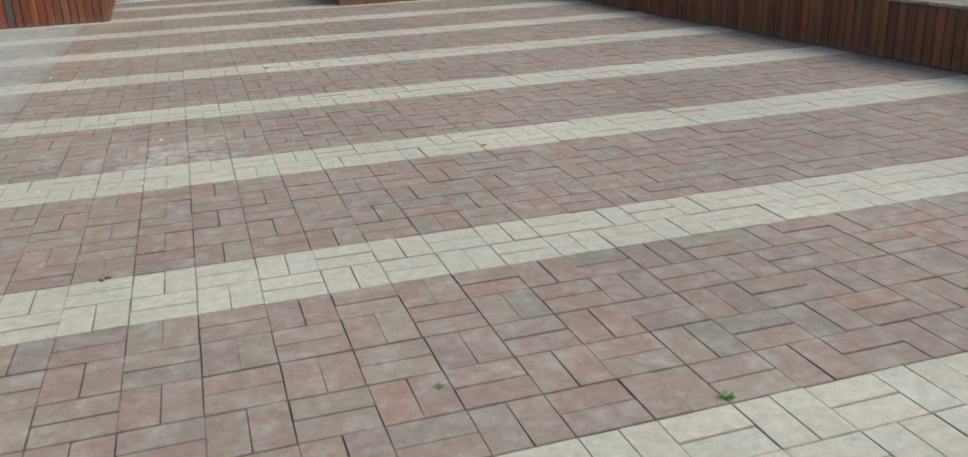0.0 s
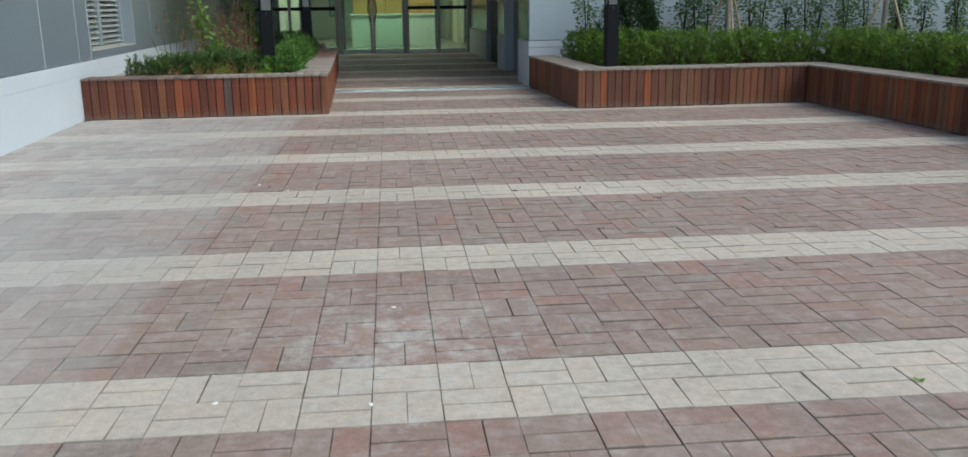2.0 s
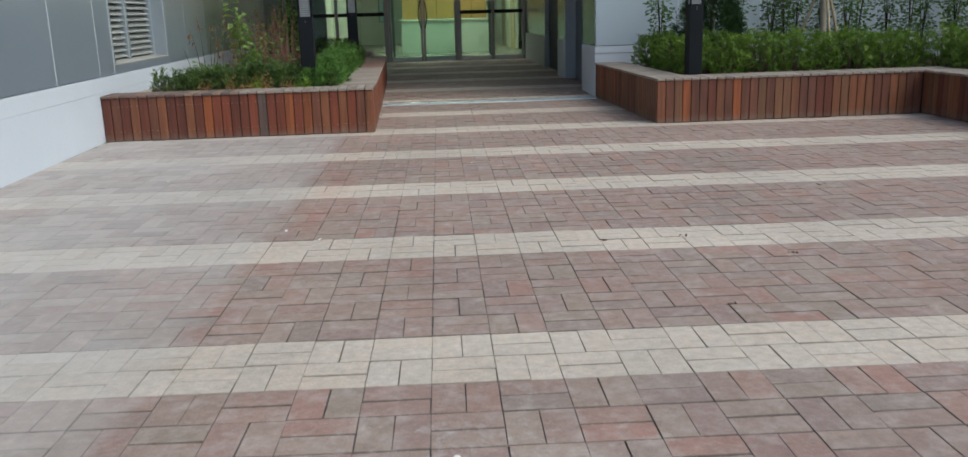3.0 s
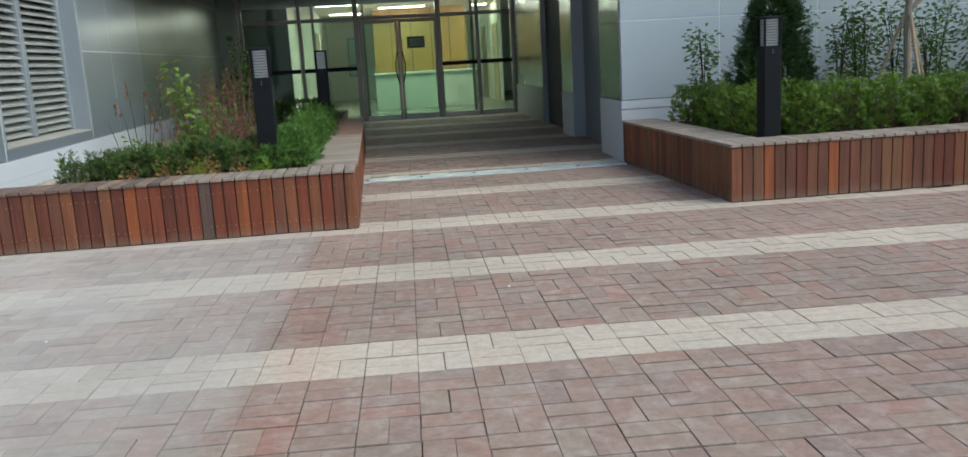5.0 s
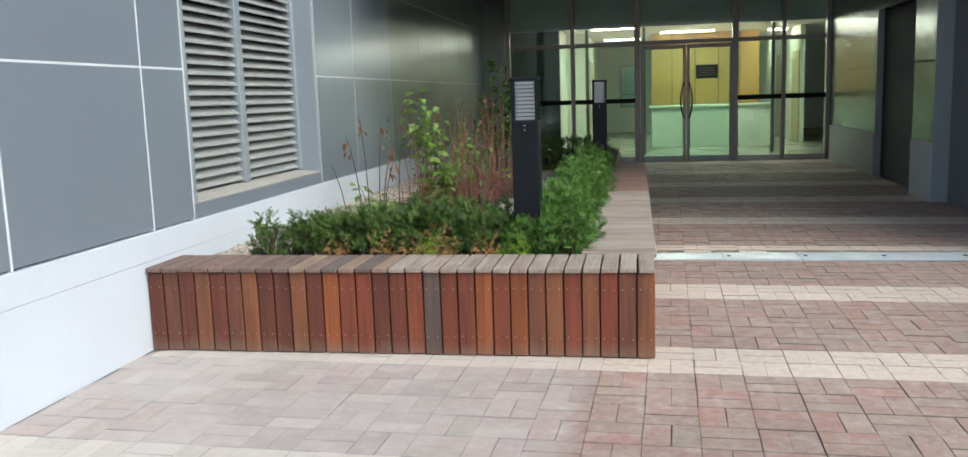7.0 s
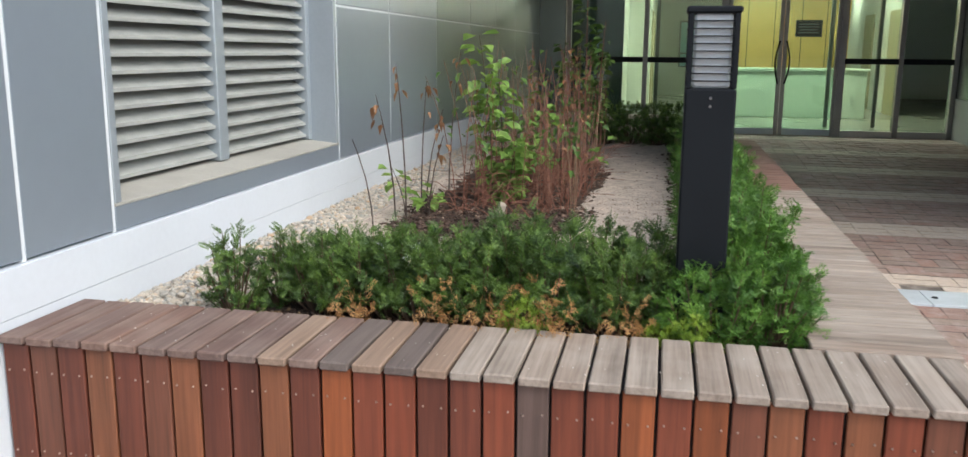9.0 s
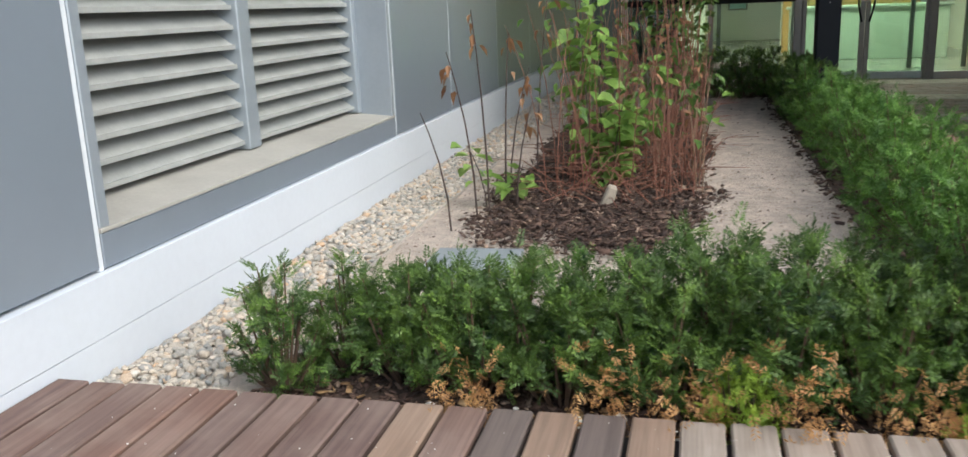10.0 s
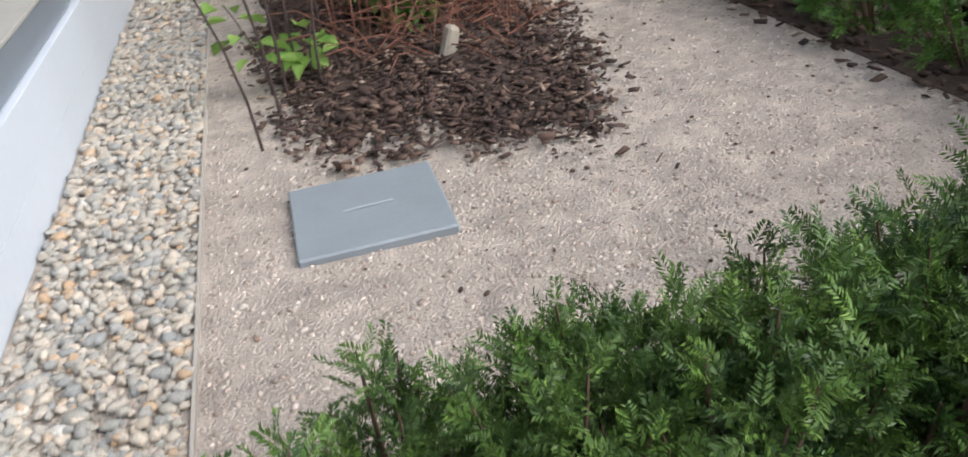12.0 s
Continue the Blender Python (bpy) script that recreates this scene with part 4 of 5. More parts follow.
# the clipped hedge of the other planter
clipped = [shrub("clipped green conifer shrub in a dense hedge", "clipped hedge", BOX, 70, 0.29, 0.52, 9, 11, 0.027, 0.0035) for _ in range(3)]
hedge_spots = [(2.93, 12.80 + 0.37 * k) for k in range(6)] + [(3.30 + 0.37 * k, 12.72) for k in range(7)] + [(3.25 + 0.37 * k, 13.0) for k in range(7)] + [(5.90, 12.7 - 0.38 * k) for k in range(24)] + [(6.22, 12.9 - 0.38 * k) for k in range(17)]
for i, (x, y) in enumerate(hedge_spots):
    if abs(x - 2.79) < 0.2 and abs(y - 12.42) < 0.2:
        continue
    m = placed(x + gen.uniform(-0.04, 0.04), y + gen.uniform(-0.04, 0.04), 0.415, gen.uniform(0, 360), gen.uniform(0.94, 1.06))
    if i < 3:
        clipped[i].matrix_basis = m
    else:
        copy_thing(clipped[i % 3], m)


# the tall stems in the middle of the bed
def stem_points(x, y, h, lean, turn):
    a = math.radians(turn)
    return [(x + math.cos(a) * lean * t * t, y + math.sin(a) * lean * t * t, SOIL_Z - 0.02 + h * t) for t in (0, 0.3, 0.6, 0.85, 1.0)]


def leaves_on(points, n, size, low, material, name, parent, droop=0.0, spread=0.055):
    p = np.array(points)
    t = gen.uniform(low, 1.0, n)
    q = np.column_stack([np.interp(t, (0, 0.3, 0.6, 0.85, 1.0), p[:, k]) for k in range(3)])
    d = unit(np.column_stack([gen.normal(size=(n, 2)), gen.normal(0.15 - droop, 0.3, n)]))
    s = unit(np.cross(d, np.array([0, 0, 1.0]) + gen.normal(0, 0.25, (n, 3))))
    L = size * gen.uniform(0.6, 1.15, n)
    base = q + d * spread * gen.uniform(0.2, 1.0, (n, 1))
    # two halves folded along the midrib, six corners a leaf
    up = np.cross(s, d)
    tip = base + d * L[:, None] - np.array([0, 0, 1.0]) * (L * (0.15 + droop * 0.3))[:, None]
    m1, m2 = base + d * (L * 0.35)[:, None], base + d * (L * 0.72)[:, None]
    w = (L * 0.34)[:, None]
    v = np.stack([base, m1 + s * w + up * w * 0.35, m2 + s * w * 0.75 + up * w * 0.3, tip, m2 - s * w * 0.75 + up * w * 0.3, m1 - s * w + up * w * 0.35], axis=1).reshape(-1, 3)
    k = np.arange(n)[:, None] * 6
    f = np.concatenate([k + np.array([[0, 1, 2, 3]]), k + np.array([[0, 3, 4, 5]])])
    ob = new(name, mesh_from(name, v, f, material))
    ob.parent = parent
    return ob


def stem_plant(label, stems, material, radius, leaf=None, category="plant", name="stem_plant", group=""):
    ob = new(name)
    tagged(ob, label, category, group)
    for x, y, h, lean, turn in stems:
        pts = stem_points(x, y, h, lean, turn)
        bm = bmesh.new()
        tube_into(bm, pts, [radius, radius * 0.9, radius * 0.75, radius * 0.6, radius * 0.4], 5)
        part("stem", bm, material, ob)
        if leaf:
            n, size, low, mat, droop = leaf
            leaves_on(pts, n, size, low, mat, "leaves", ob, droop)
    return ob


stem_plant("single bare dark bent stem standing in gravel", [(-3.09, 14.20, 0.50, -0.10, 20)], DARK_STEM, 0.0045, name="bare_stem")
stem_plant("tall dark stems with withered brown leaves on top", [(-3.00, 14.50, 0.88, -0.05, 30), (-2.96, 14.66, 0.78, 0.06, 70), (-3.03, 14.40, 0.72, -0.10, 20), (-2.86, 14.90, 0.95, 0.08, 40), (-2.97, 14.80, 0.62, 0.10, 10), (-2.90, 14.60, 0.48, 0.12, 60)], DARK_STEM, 0.0048, (6, 0.045, 0.80, LEAF_DRY, 1.6), name="withered_stems")
stem_plant("fresh green leafy shoot among bare stems", [(-2.63, 15.10, 1.04, 0.09, 190), (-2.58, 15.16, 0.86, 0.05, 150), (-2.52, 15.02, 0.44, 0.06, -30)], DARK_STEM, 0.005, (70, 0.105, 0.08, LEAF, 0.15), name="leafy_shoot")
stem_plant("small green leafy shoot at the gravel edge", [(-3.04, 14.62, 0.30, 0.08, 180), (-2.92, 14.66, 0.20, 0.06, 60)], DARK_STEM, 0.004, (14, 0.085, 0.40, LEAF, 0.2), name="leafy_shoot")
stem_plant("green leafy shoot in front of red stems", [(-2.34, 15.30, 0.60, 0.05, 120)], RED_STEM, 0.0045, (26, 0.10, 0.38, LEAF, 0.2), name="leafy_shoot")
stem_plant("small green leafy shoot at the edge of bark mulch", [(-2.10, 15.9, 0.36, 0.08, 0)], RED_STEM, 0.0045, (9, 0.085, 0.6, LEAF, 0.2), name="leafy_shoot")
stem_plant("tall green leafy shoots behind red stems", [(-2.22, 16.6, 1.36, 0.05, 100), (-2.15, 16.8, 1.18, 0.05, 0), (-2.35, 17.0, 1.0, 0.08, 180), (-2.2, 17.1, 0.95, 0.07, 60)], RED_STEM, 0.005, (58, 0.085, 0.40, LEAF_DARK, 0.25), name="leafy_shoot")
thicket = []
for _ in range(160):
    x, y = gen.uniform(-2.84, -2.10), gen.uniform(14.75, 17.2)
    thicket.append((x, y, gen.uniform(0.45, 0.92) if y < 16 else gen.uniform(0.6, 1.05), gen.uniform(-0.18, 0.18), gen.uniform(0, 360)))
for k in range(5):
    stem_plant("thicket of thin red-brown and tan stems with few leaves", thicket[k * 32:(k + 1) * 32], TAN_STEM if k == 3 else RED_STEM, 0.0034, (3, 0.048, 0.5, LEAF_DRY if k == 1 else LEAF_DARK, 0.6), name="red_stem_bush", group="red-stemmed thicket")
litter = []
for _ in range(330):
    x, y = gen.uniform(-2.78, -2.1), gen.uniform(14.6, 17.0)
    a = gen.uniform(0, 2 * math.pi)
    litter.append((x, y, a, gen.uniform(0.15, 0.4)))
bm = bmesh.new()
for x, y, a, L in litter:
    z = SOIL_Z + gen.uniform(0.01, 0.06)
    rise = gen.uniform(0.03, 0.20)
    tube_into(bm, [(x, y, z), (x + math.cos(a) * L * 0.5, y + math.sin(a) * L * 0.5, z + rise), (x + math.cos(a) * L, y + math.sin(a) * L, z + rise * 1.1)], [0.0028, 0.0024, 0.0016], 4)
twigs = part("fallen_twigs", bm, RED_STEM, None)
tagged(twigs, "tangle of thin fallen red-brown twigs on mulch", "twigs", kind="stuff")


# ---- conifer, slim shrubs and staked trees of the other planter ----
def cone_tree(x, y, z, h, r):
    ob = new("conifer")
    tagged(ob, "dark green cone-shaped conifer beside a bollard lamp", "tree")
    bm = bmesh.new()
    tube_into(bm, [(0, 0, -0.02), (0.01, 0, h * 0.5), (0, 0.01, h * 0.97)], [0.03, 0.02, 0.006], 7)
    part("trunk", bm, TWIG, ob)
    o, w, L = [], [], []
    for _ in range(6500):
        t = gen.uniform(0.0, 1.0) ** 1.35
        a = gen.uniform(0, 2 * math.pi)
        lobe = 0.80 + 0.20 * math.sin(5 * a + 9 * t) * math.cos(13 * t + 2 * a)
        rr = (r * (1 - t) ** 0.85 + 0.03) * lobe * gen.uniform(0.45, 1.0)
        o.append((math.cos(a) * rr, math.sin(a) * rr, 0.04 + t * h * 0.96))
        w.append((math.cos(a) * 0.8, math.sin(a) * 0.8, gen.uniform(0.2, 0.9)))
        L.append(gen.uniform(0.05, 0.09))
    v, f = sprigs(np.array(o), unit(np.array(w)), np.array(L), 12, 0.036, 0.0046)
    c = new("crown", mesh_from("crown", v, f, CONE))
    c.parent = ob
    ob.matrix_basis = pose(x, y, z)


cone_tree(3.44, 13.75, 0.41, 1.75, 0.60)


def slim_shrub(x, y, h):
    ob = new("slim_shrub")
    tagged(ob, "slim upright shrub with small dull green leaves near the wall", "shrub", "slim shrubs by the wall")
    for _ in range(4):
        a, lean = gen.uniform(0, 360), gen.uniform(0.03, 0.16)
        pts = [(math.cos(math.radians(a)) * lean * t * t, math.sin(math.radians(a)) * lean * t * t, h * gen.uniform(0.97, 1.0) * t) for t in (0, 0.3, 0.6, 0.85, 1.0)]
        bm = bmesh.new()
        tube_into(bm, pts, [0.008, 0.007, 0.006, 0.004, 0.002], 5)
        part("stem", bm, DARK_STEM, ob)
        leaves_on(pts, 85, 0.058, 0.32, LEAF_DARK, "leaves", ob, 0.2, 0.16)
    ob.matrix_basis = pose(x, y, 0.41)
    return ob


slim = [slim_shrub(3.02, 14.55, 1.05), slim_shrub(4.05, 14.4, 1.2)]
for k in range(26):
    x = 4.35 + 0.30 * k + gen.uniform(-0.1, 0.1)
    copy_thing(slim[k % 2], pose(x, gen.uniform(14.1, 14.75), 0.41, 0, 0, gen.uniform(0, 360)))


def staked_tree(x, y):
    ob = new("young_tree")
    tagged(ob, "young pale-barked tree held by timber stakes", "tree", "staked trees")
    bm = bmesh.new()
    tube_into(bm, [(0, 0, -0.03), (0.01, 0.01, 0.5), (-0.01, 0.0, 1.0), (0.01, 0.01, 1.3)], [0.045, 0.040, 0.036, 0.034], 9)
    part("trunk", bm, BARK, ob)
    for i in range(6):
        a = i * 1.05 + gen.uniform(-0.3, 0.3)
        reach = gen.uniform(0.5, 0.85)
        pts = [(0.0, 0.0, 1.1 + 0.04 * i), (math.cos(a) * reach * 0.4, math.sin(a) * reach * 0.4, 1.35 + 0.04 * i), (math.cos(a) * reach * 0.75, math.sin(a) * reach * 0.75, 1.6 + 0.05 * i), (math.cos(a) * reach, math.sin(a) * reach, 1.9 + 0.1 * i), (math.cos(a) * reach * 1.1, math.sin(a) * reach * 1.1, 2.3 + 0.12 * i)]
        bm = bmesh.new()
        tube_into(bm, pts, [0.026, 0.021, 0.016, 0.011, 0.005], 6)
        part("limb", bm, BARK, ob)
        leaves_on(pts, 240, 0.065, 0.2, LEAF_DARK, "crown", ob, 0.2, 0.36)
    for a in (0.4, 2.5, 4.6):
        bm = bmesh.new()
        tube_into(bm, [(math.cos(a) * 0.42, math.sin(a) * 0.42, 0.0), (math.cos(a) * 0.04, math.sin(a) * 0.04, 1.05)], [0.018, 0.018], 7)
        part("stake", bm, STAKE, ob)
    ob.matrix_basis = pose(x, y, 0.41)
    return ob


tree = staked_tree(4.92, 13.8)
copy_thing(tree, pose(7.3, 13.7, 0.41, 0, 0, 40))
copy_thing(tree, pose(8.3, 10.0, 0.41, 0, 0, 130))

# ---- the bed's surface: gravel, sand, bark, the cover plate ----
def stone_mix(name, stops, rough=0.8):
    m, nt, b = nodes_of(name)
    p = position(nt)
    rnd = nt.nodes.new("ShaderNodeNewGeometry").outputs["Random Per Island"]
    fine = noise_at(nt, p, 220.0, 3.0)
    tone = mix(nt, 1.0, ramp(nt, rnd, stops), ramp(nt, fine, [(0.3, grey(0.78)), (0.7, grey(1.15))]), "MULTIPLY")
    nt.links.new(tone, b.inputs["Base Color"])
    b.inputs["Roughness"].default_value = rough
    bump(nt, b, fine, 0.3, 0.002)
    return m


STONE = stone_mix("mixed_pebbles", [(0.0, (0.42, 0.36, 0.29)), (0.2, (0.33, 0.32, 0.29)), (0.38, (0.55, 0.47, 0.38)), (0.55, (0.36, 0.33, 0.29)), (0.7, (0.26, 0.265, 0.26)), (0.82, (0.52, 0.47, 0.40)), (0.93, (0.46, 0.31, 0.19)), (1.0, (0.60, 0.57, 0.52))])
CHIP = stone_mix("bark_chips", [(0.0, (0.036, 0.022, 0.018)), (0.5, (0.075, 0.043, 0.033)), (0.85, (0.125, 0.075, 0.055)), (0.95, (0.20, 0.13, 0.095)), (1.0, (0.34, 0.25, 0.19))], 0.9)
GRIT = stone_mix("sand_grit", [(0.0, (0.32, 0.252, 0.208)), (0.35, (0.47, 0.385, 0.325)), (0.65, (0.55, 0.465, 0.402)), (0.8, (0.60, 0.525, 0.462)), (0.9, (0.26, 0.205, 0.172)), (1.0, (0.42, 0.33, 0.27))], 0.9)
OUT = stone_mix("dead_leaf", [(0.0, (0.20, 0.115, 0.055)), (0.6, (0.33, 0.20, 0.095)), (1.0, (0.46, 0.32, 0.18))], 0.7)
PALE = stone_mix("white_shell", [(0.0, (0.72, 0.70, 0.64)), (1.0, (0.80, 0.78, 0.74))], 0.5)


def lumps(centres, sizes, flat, detail, material, name, smooth=True):
    """Many rounded stones in one mesh, each squeezed and turned in its own way."""
    bm = bmesh.new()
    bmesh.ops.create_icosphere(bm, subdivisions=detail, radius=1.0)
    tv = np.array([v.co[:] for v in bm.verts])
    tf = np.array([[v.index for v in f.verts] for f in bm.faces])
    bm.free()
    n, m = len(centres), len(tv)
    scale = sizes[:, None] * np.column_stack([gen.uniform(0.75, 1.3, n), gen.uniform(0.65, 1.0, n), gen.uniform(flat * 0.7, flat * 1.3, n)])
    bumpy = 1.0 + gen.normal(0, 0.10 if smooth else 0.18, (n, m, 1))
    v = tv[None] * bumpy * scale[:, None, :]
    a, t = gen.uniform(0, 2 * math.pi, n), gen.normal(0, 0.35, n)
    ca, sa, ct, st = np.cos(a)[:, None], np.sin(a)[:, None], np.cos(t)[:, None], np.sin(t)[:, None]
    x, y, z = v[..., 0], v[..., 1] * ct - v[..., 2] * st, v[..., 1] * st + v[..., 2] * ct
    v = np.stack([x * ca - y * sa, x * sa + y * ca, z], axis=-1) + centres[:, None, :]
    f = tf[None] + (np.arange(n) * m)[:, None, None]
    return new(name, mesh_from(name, v.reshape(-1, 3), f.reshape(-1, 3), material, smooth))


def chips(centres, length, material, name):
    """Flat torn flakes, as thin wedges."""
    n = len(centres)
    a = gen.uniform(0, 2 * math.pi, n)
    d = np.column_stack([np.cos(a), np.sin(a), gen.normal(0, 0.25, n)])
    d = unit(d)
    s = unit(np.cross(d, np.array([0, 0, 1.0]) + gen.normal(0, 0.45, (n, 3))))
    u = np.cross(s, d)
    L, W, T = length * gen.uniform(0.4, 1.2, n), length * gen.uniform(0.22, 0.75, n), length * gen.uniform(0.05, 0.14, n)
    corners = [(-1, -0.8, -1), (1, -0.6, -1), (0.9, 0.9, -1), (-0.8, 0.6, -1), (-1, -0.8, 1), (1, -0.6, 1), (0.9, 0.9, 1), (-0.8, 0.6, 1)]
    v = np.stack([centres + d * (L * cx / 2)[:, None] + s * (W * cy / 2)[:, None] + u * (T * cz / 2)[:, None] for cx, cy, cz in corners], axis=1)
    quads = np.array([[0, 3, 2, 1], [4, 5, 6, 7], [0, 1, 5, 4], [1, 2, 6, 5], [2, 3, 7, 6], [3, 0, 4, 7]])
    f = quads[None] + (np.arange(n) * 8)[:, None, None]
    return new(name, mesh_from(name, v.reshape(-1, 3), f.reshape(-1, 4), material))


EDGE_X = -3.235
n = 5600
c = np.column_stack([gen.uniform(PLINTH_X + 0.012, EDGE_X - 0.010, n), gen.uniform(12.50, 15.6, n), SOIL_Z + gen.uniform(-0.008, 0.012, n)])
gravel = lumps(c, gen.uniform(0.0072, 0.0160, n) * gen.uniform(0.8, 1.15, n), 0.62, 2, STONE, "gravel", False)
tagged(gravel, "mixed grey, tan and white river gravel along the plinth", "gravel", kind="stuff")
n = 2400
c = np.column_stack([gen.uniform(PLINTH_X + 0.012, EDGE_X - 0.010, n), gen.uniform(15.6, 19.5, n), SOIL_Z + gen.uniform(-0.008, 0.012, n)])
gravel_far = lumps(c, gen.uniform(0.010, 0.018, n), 0.62, 1, STONE, "gravel")
tagged(gravel_far, "mixed grey, tan and white river gravel along the plinth", "gravel", kind="stuff")
edging = box("gravel_edging", EDGE_X - 0.004, EDGE_X + 0.002, 13.05, 19.5, SOIL_Z - 0.05, SOIL_Z + 0.012, plain("grey_plastic_edging", (0.40, 0.36, 0.32), 0.6), None)
tagged(edging, "thin plastic edging strip between gravel and sand", "edging", kind="structure")


def ragged(a):
    """How far the mulch reaches in the direction a: a rounded oblong with an uneven rim."""
    full = (np.abs(np.cos(a)) ** 2.5 + np.abs(np.sin(a)) ** 2.5) ** (-1 / 2.5)
    return full * (1.0 + 0.07 * np.sin(5 * a + 1.0) + 0.04 * np.sin(11 * a) + 0.03 * np.sin(23 * a + 2.0))


def patch_points(n, outline, spread=0.06):
    cx, cy, rx_, ry_ = outline
    a = gen.uniform(0, 2 * math.pi, n)
    r = np.sqrt(gen.uniform(0, 1, n)) * ragged(a) + gen.normal(0, spread, n)
    return cx + np.cos(a) * r * rx_, cy + np.sin(a) * r * ry_


# dark mulch mound under the stems
bm = bmesh.new()
cx, cy, mrx, mry = -2.57, 16.05, 0.51, 2.15
hub = bm.verts.new((cx, cy, SOIL_Z + 0.035))
rings = []
for i, r in enumerate((0.35, 0.65, 0.85, 1.0)):
    ring = []
    for k in range(72):
        a = 2 * math.pi * k / 72
        rr = r * float(ragged(np.array(a))) * (1 + gen.normal(0, 0.012))
        ring.append(bm.verts.new((cx + math.cos(a) * rr * mrx, cy + math.sin(a) * rr * mry, SOIL_Z + (0.032, 0.024, 0.012, -0.004)[i] + gen.normal(0, 0.002))))
    rings.append(ring)
for k in range(72):
    bm.faces.new((hub, rings[0][k], rings[0][(k + 1) % 72]))
    for a, c2 in zip(rings, rings[1:]):
        bm.faces.new((a[k], c2[k], c2[(k + 1) % 72], a[(k + 1) % 72]))
mound = part("mulch_mound", bm, SOIL, None)
structure(mound, "low mound of dark bark soil in the bed", "soil")
n = 4200
far = np.column_stack(patch_points(n, (cx, cy, mrx, mry), 0.05))
n = 5200
close = np.column_stack(patch_points(n, (cx, 14.75, 0.50, 0.86), 0.07))
near = np.concatenate([far, close])
flat = np.sqrt(((near[:, 0] - cx) / mrx) ** 2 + ((near[:, 1] - cy) / mry) ** 2)
heap = np.column_stack([near, SOIL_Z + 0.005 + 0.034 * np.clip(1.05 - flat, 0, 1) + gen.uniform(0, 0.020, len(near))])
mulch = chips(heap, 0.040 * gen.uniform(0.25, 1.1, len(near)), CHIP, "bark_mulch")
tagged(mulch, "dark brown bark chips heaped under the stems", "mulch", kind="stuff")
# bark under the hedges
n = 3000
c = np.column_stack([gen.uniform(-3.15, -1.17, n), gen.uniform(12.475, 12.90, n), SOIL_Z + gen.uniform(0.0, 0.012, n)])
under = chips(c, 0.032, CHIP, "bark_mulch")
tagged(under, "dark bark chips and litter under the hedge", "mulch", kind="stuff")
n = 1500
c = np.column_stack([gen.uniform(-1.56, -1.17, n) - np.abs(gen.normal(0, 0.03, n)), gen.uniform(13.0, 19.4, n), SOIL_Z + gen.uniform(0.0, 0.012, n)])
under2 = chips(c, 0.038, CHIP, "bark_mulch")
tagged(under2, "dark bark chips under the yew row", "mulch", kind="stuff")
soil_a = box("soil_strip", -3.12, -1.15, 12.465, 12.86, SOIL_Z - 0.05, SOIL_Z + 0.003, SOIL)
structure(soil_a, "dark soil under the low hedge", "soil")
soil_b = box("soil_strip", -1.53, -1.15, 13.0, 23.6, SOIL_Z - 0.05, SOIL_Z + 0.003, SOIL)
structure(soil_b, "dark soil under the yew row", "soil")
# grit and scattered bark on the sand
n = 22000
c = np.column_stack([gen.uniform(EDGE_X + 0.01, -1.54, n), 12.95 + 3.2 * gen.uniform(0, 1, n) ** 1.4, np.full(n, SOIL_Z - 0.0005)])
grit = lumps(c, 0.0018 + 0.0065 * gen.uniform(0, 1, n) ** 2.5, 0.6, 1, GRIT, "sand_grit")
tagged(grit, "coarse pale grit on the sand", "grit", kind="stuff")
n = 330
c = np.column_stack([gen.uniform(EDGE_X + 0.02, -1.6, n), gen.uniform(13.0, 18.5, n), np.full(n, SOIL_Z + 0.003)])
stray = lumps(c, gen.uniform(0.003, 0.0085, n), 0.45, 1, CHIP, "stray_bark")
tagged(stray, "stray bark chips lying on pale sand", "bark", kind="stuff")
n = 130
c = np.column_stack([gen.uniform(-3.0, -1.2, n), gen.uniform(12.49, 12.72, n), SOIL_Z + 0.012 + gen.uniform(0, 0.01, n)])
dead = chips(c, 0.030, OUT, "dead_leaves")
tagged(dead, "curled tan dead leaves along the bench", "leaves", kind="stuff")
n = 12
c = np.column_stack([gen.uniform(-3.0, -1.2, n), gen.uniform(12.50, 12.62, n), SOIL_Z + 0.012 + gen.uniform(0, 0.01, n)])
pale = lumps(c, gen.uniform(0.006, 0.014, n), 0.5, 2, PALE, "white_pebbles")
tagged(pale, "a few white pebbles and shell scraps", "pebble", kind="stuff")

n = 90
c = np.column_stack([gen.uniform(-3.4, -0.9, n), gen.uniform(12.11, 12.46, n), np.full(n, CAP_Z + 0.0008)])
fleck = lumps(c, gen.uniform(0.0008, 0.0028, n), 0.25, 1, PALE, "white_flecks")
tagged(fleck, "tiny white flecks and crumbs scattered on the bench boards", "crumbs", kind="stuff")
bm = bmesh.new()
bmesh.ops.create_grid(bm, x_segments=5, y_segments=4, size=0.026)
for v in bm.verts:
    v.co.z = 0.008 + 0.006 * math.sin(160 * v.co.x + 60 * v.co.y) + 0.004 * math.sin(210 * v.co.y)
bmesh.ops.solidify(bm, geom=list(bm.faces), thickness=0.0012)
scrap = part("paper_scrap", bm, PALE, None)
scrap.matrix_basis = pose(-2.385, 12.575, SOIL_Z + 0.010, 8, -6, 30)
tagged(scrap, "crumpled scrap of white paper lying on dark mulch", "litter")
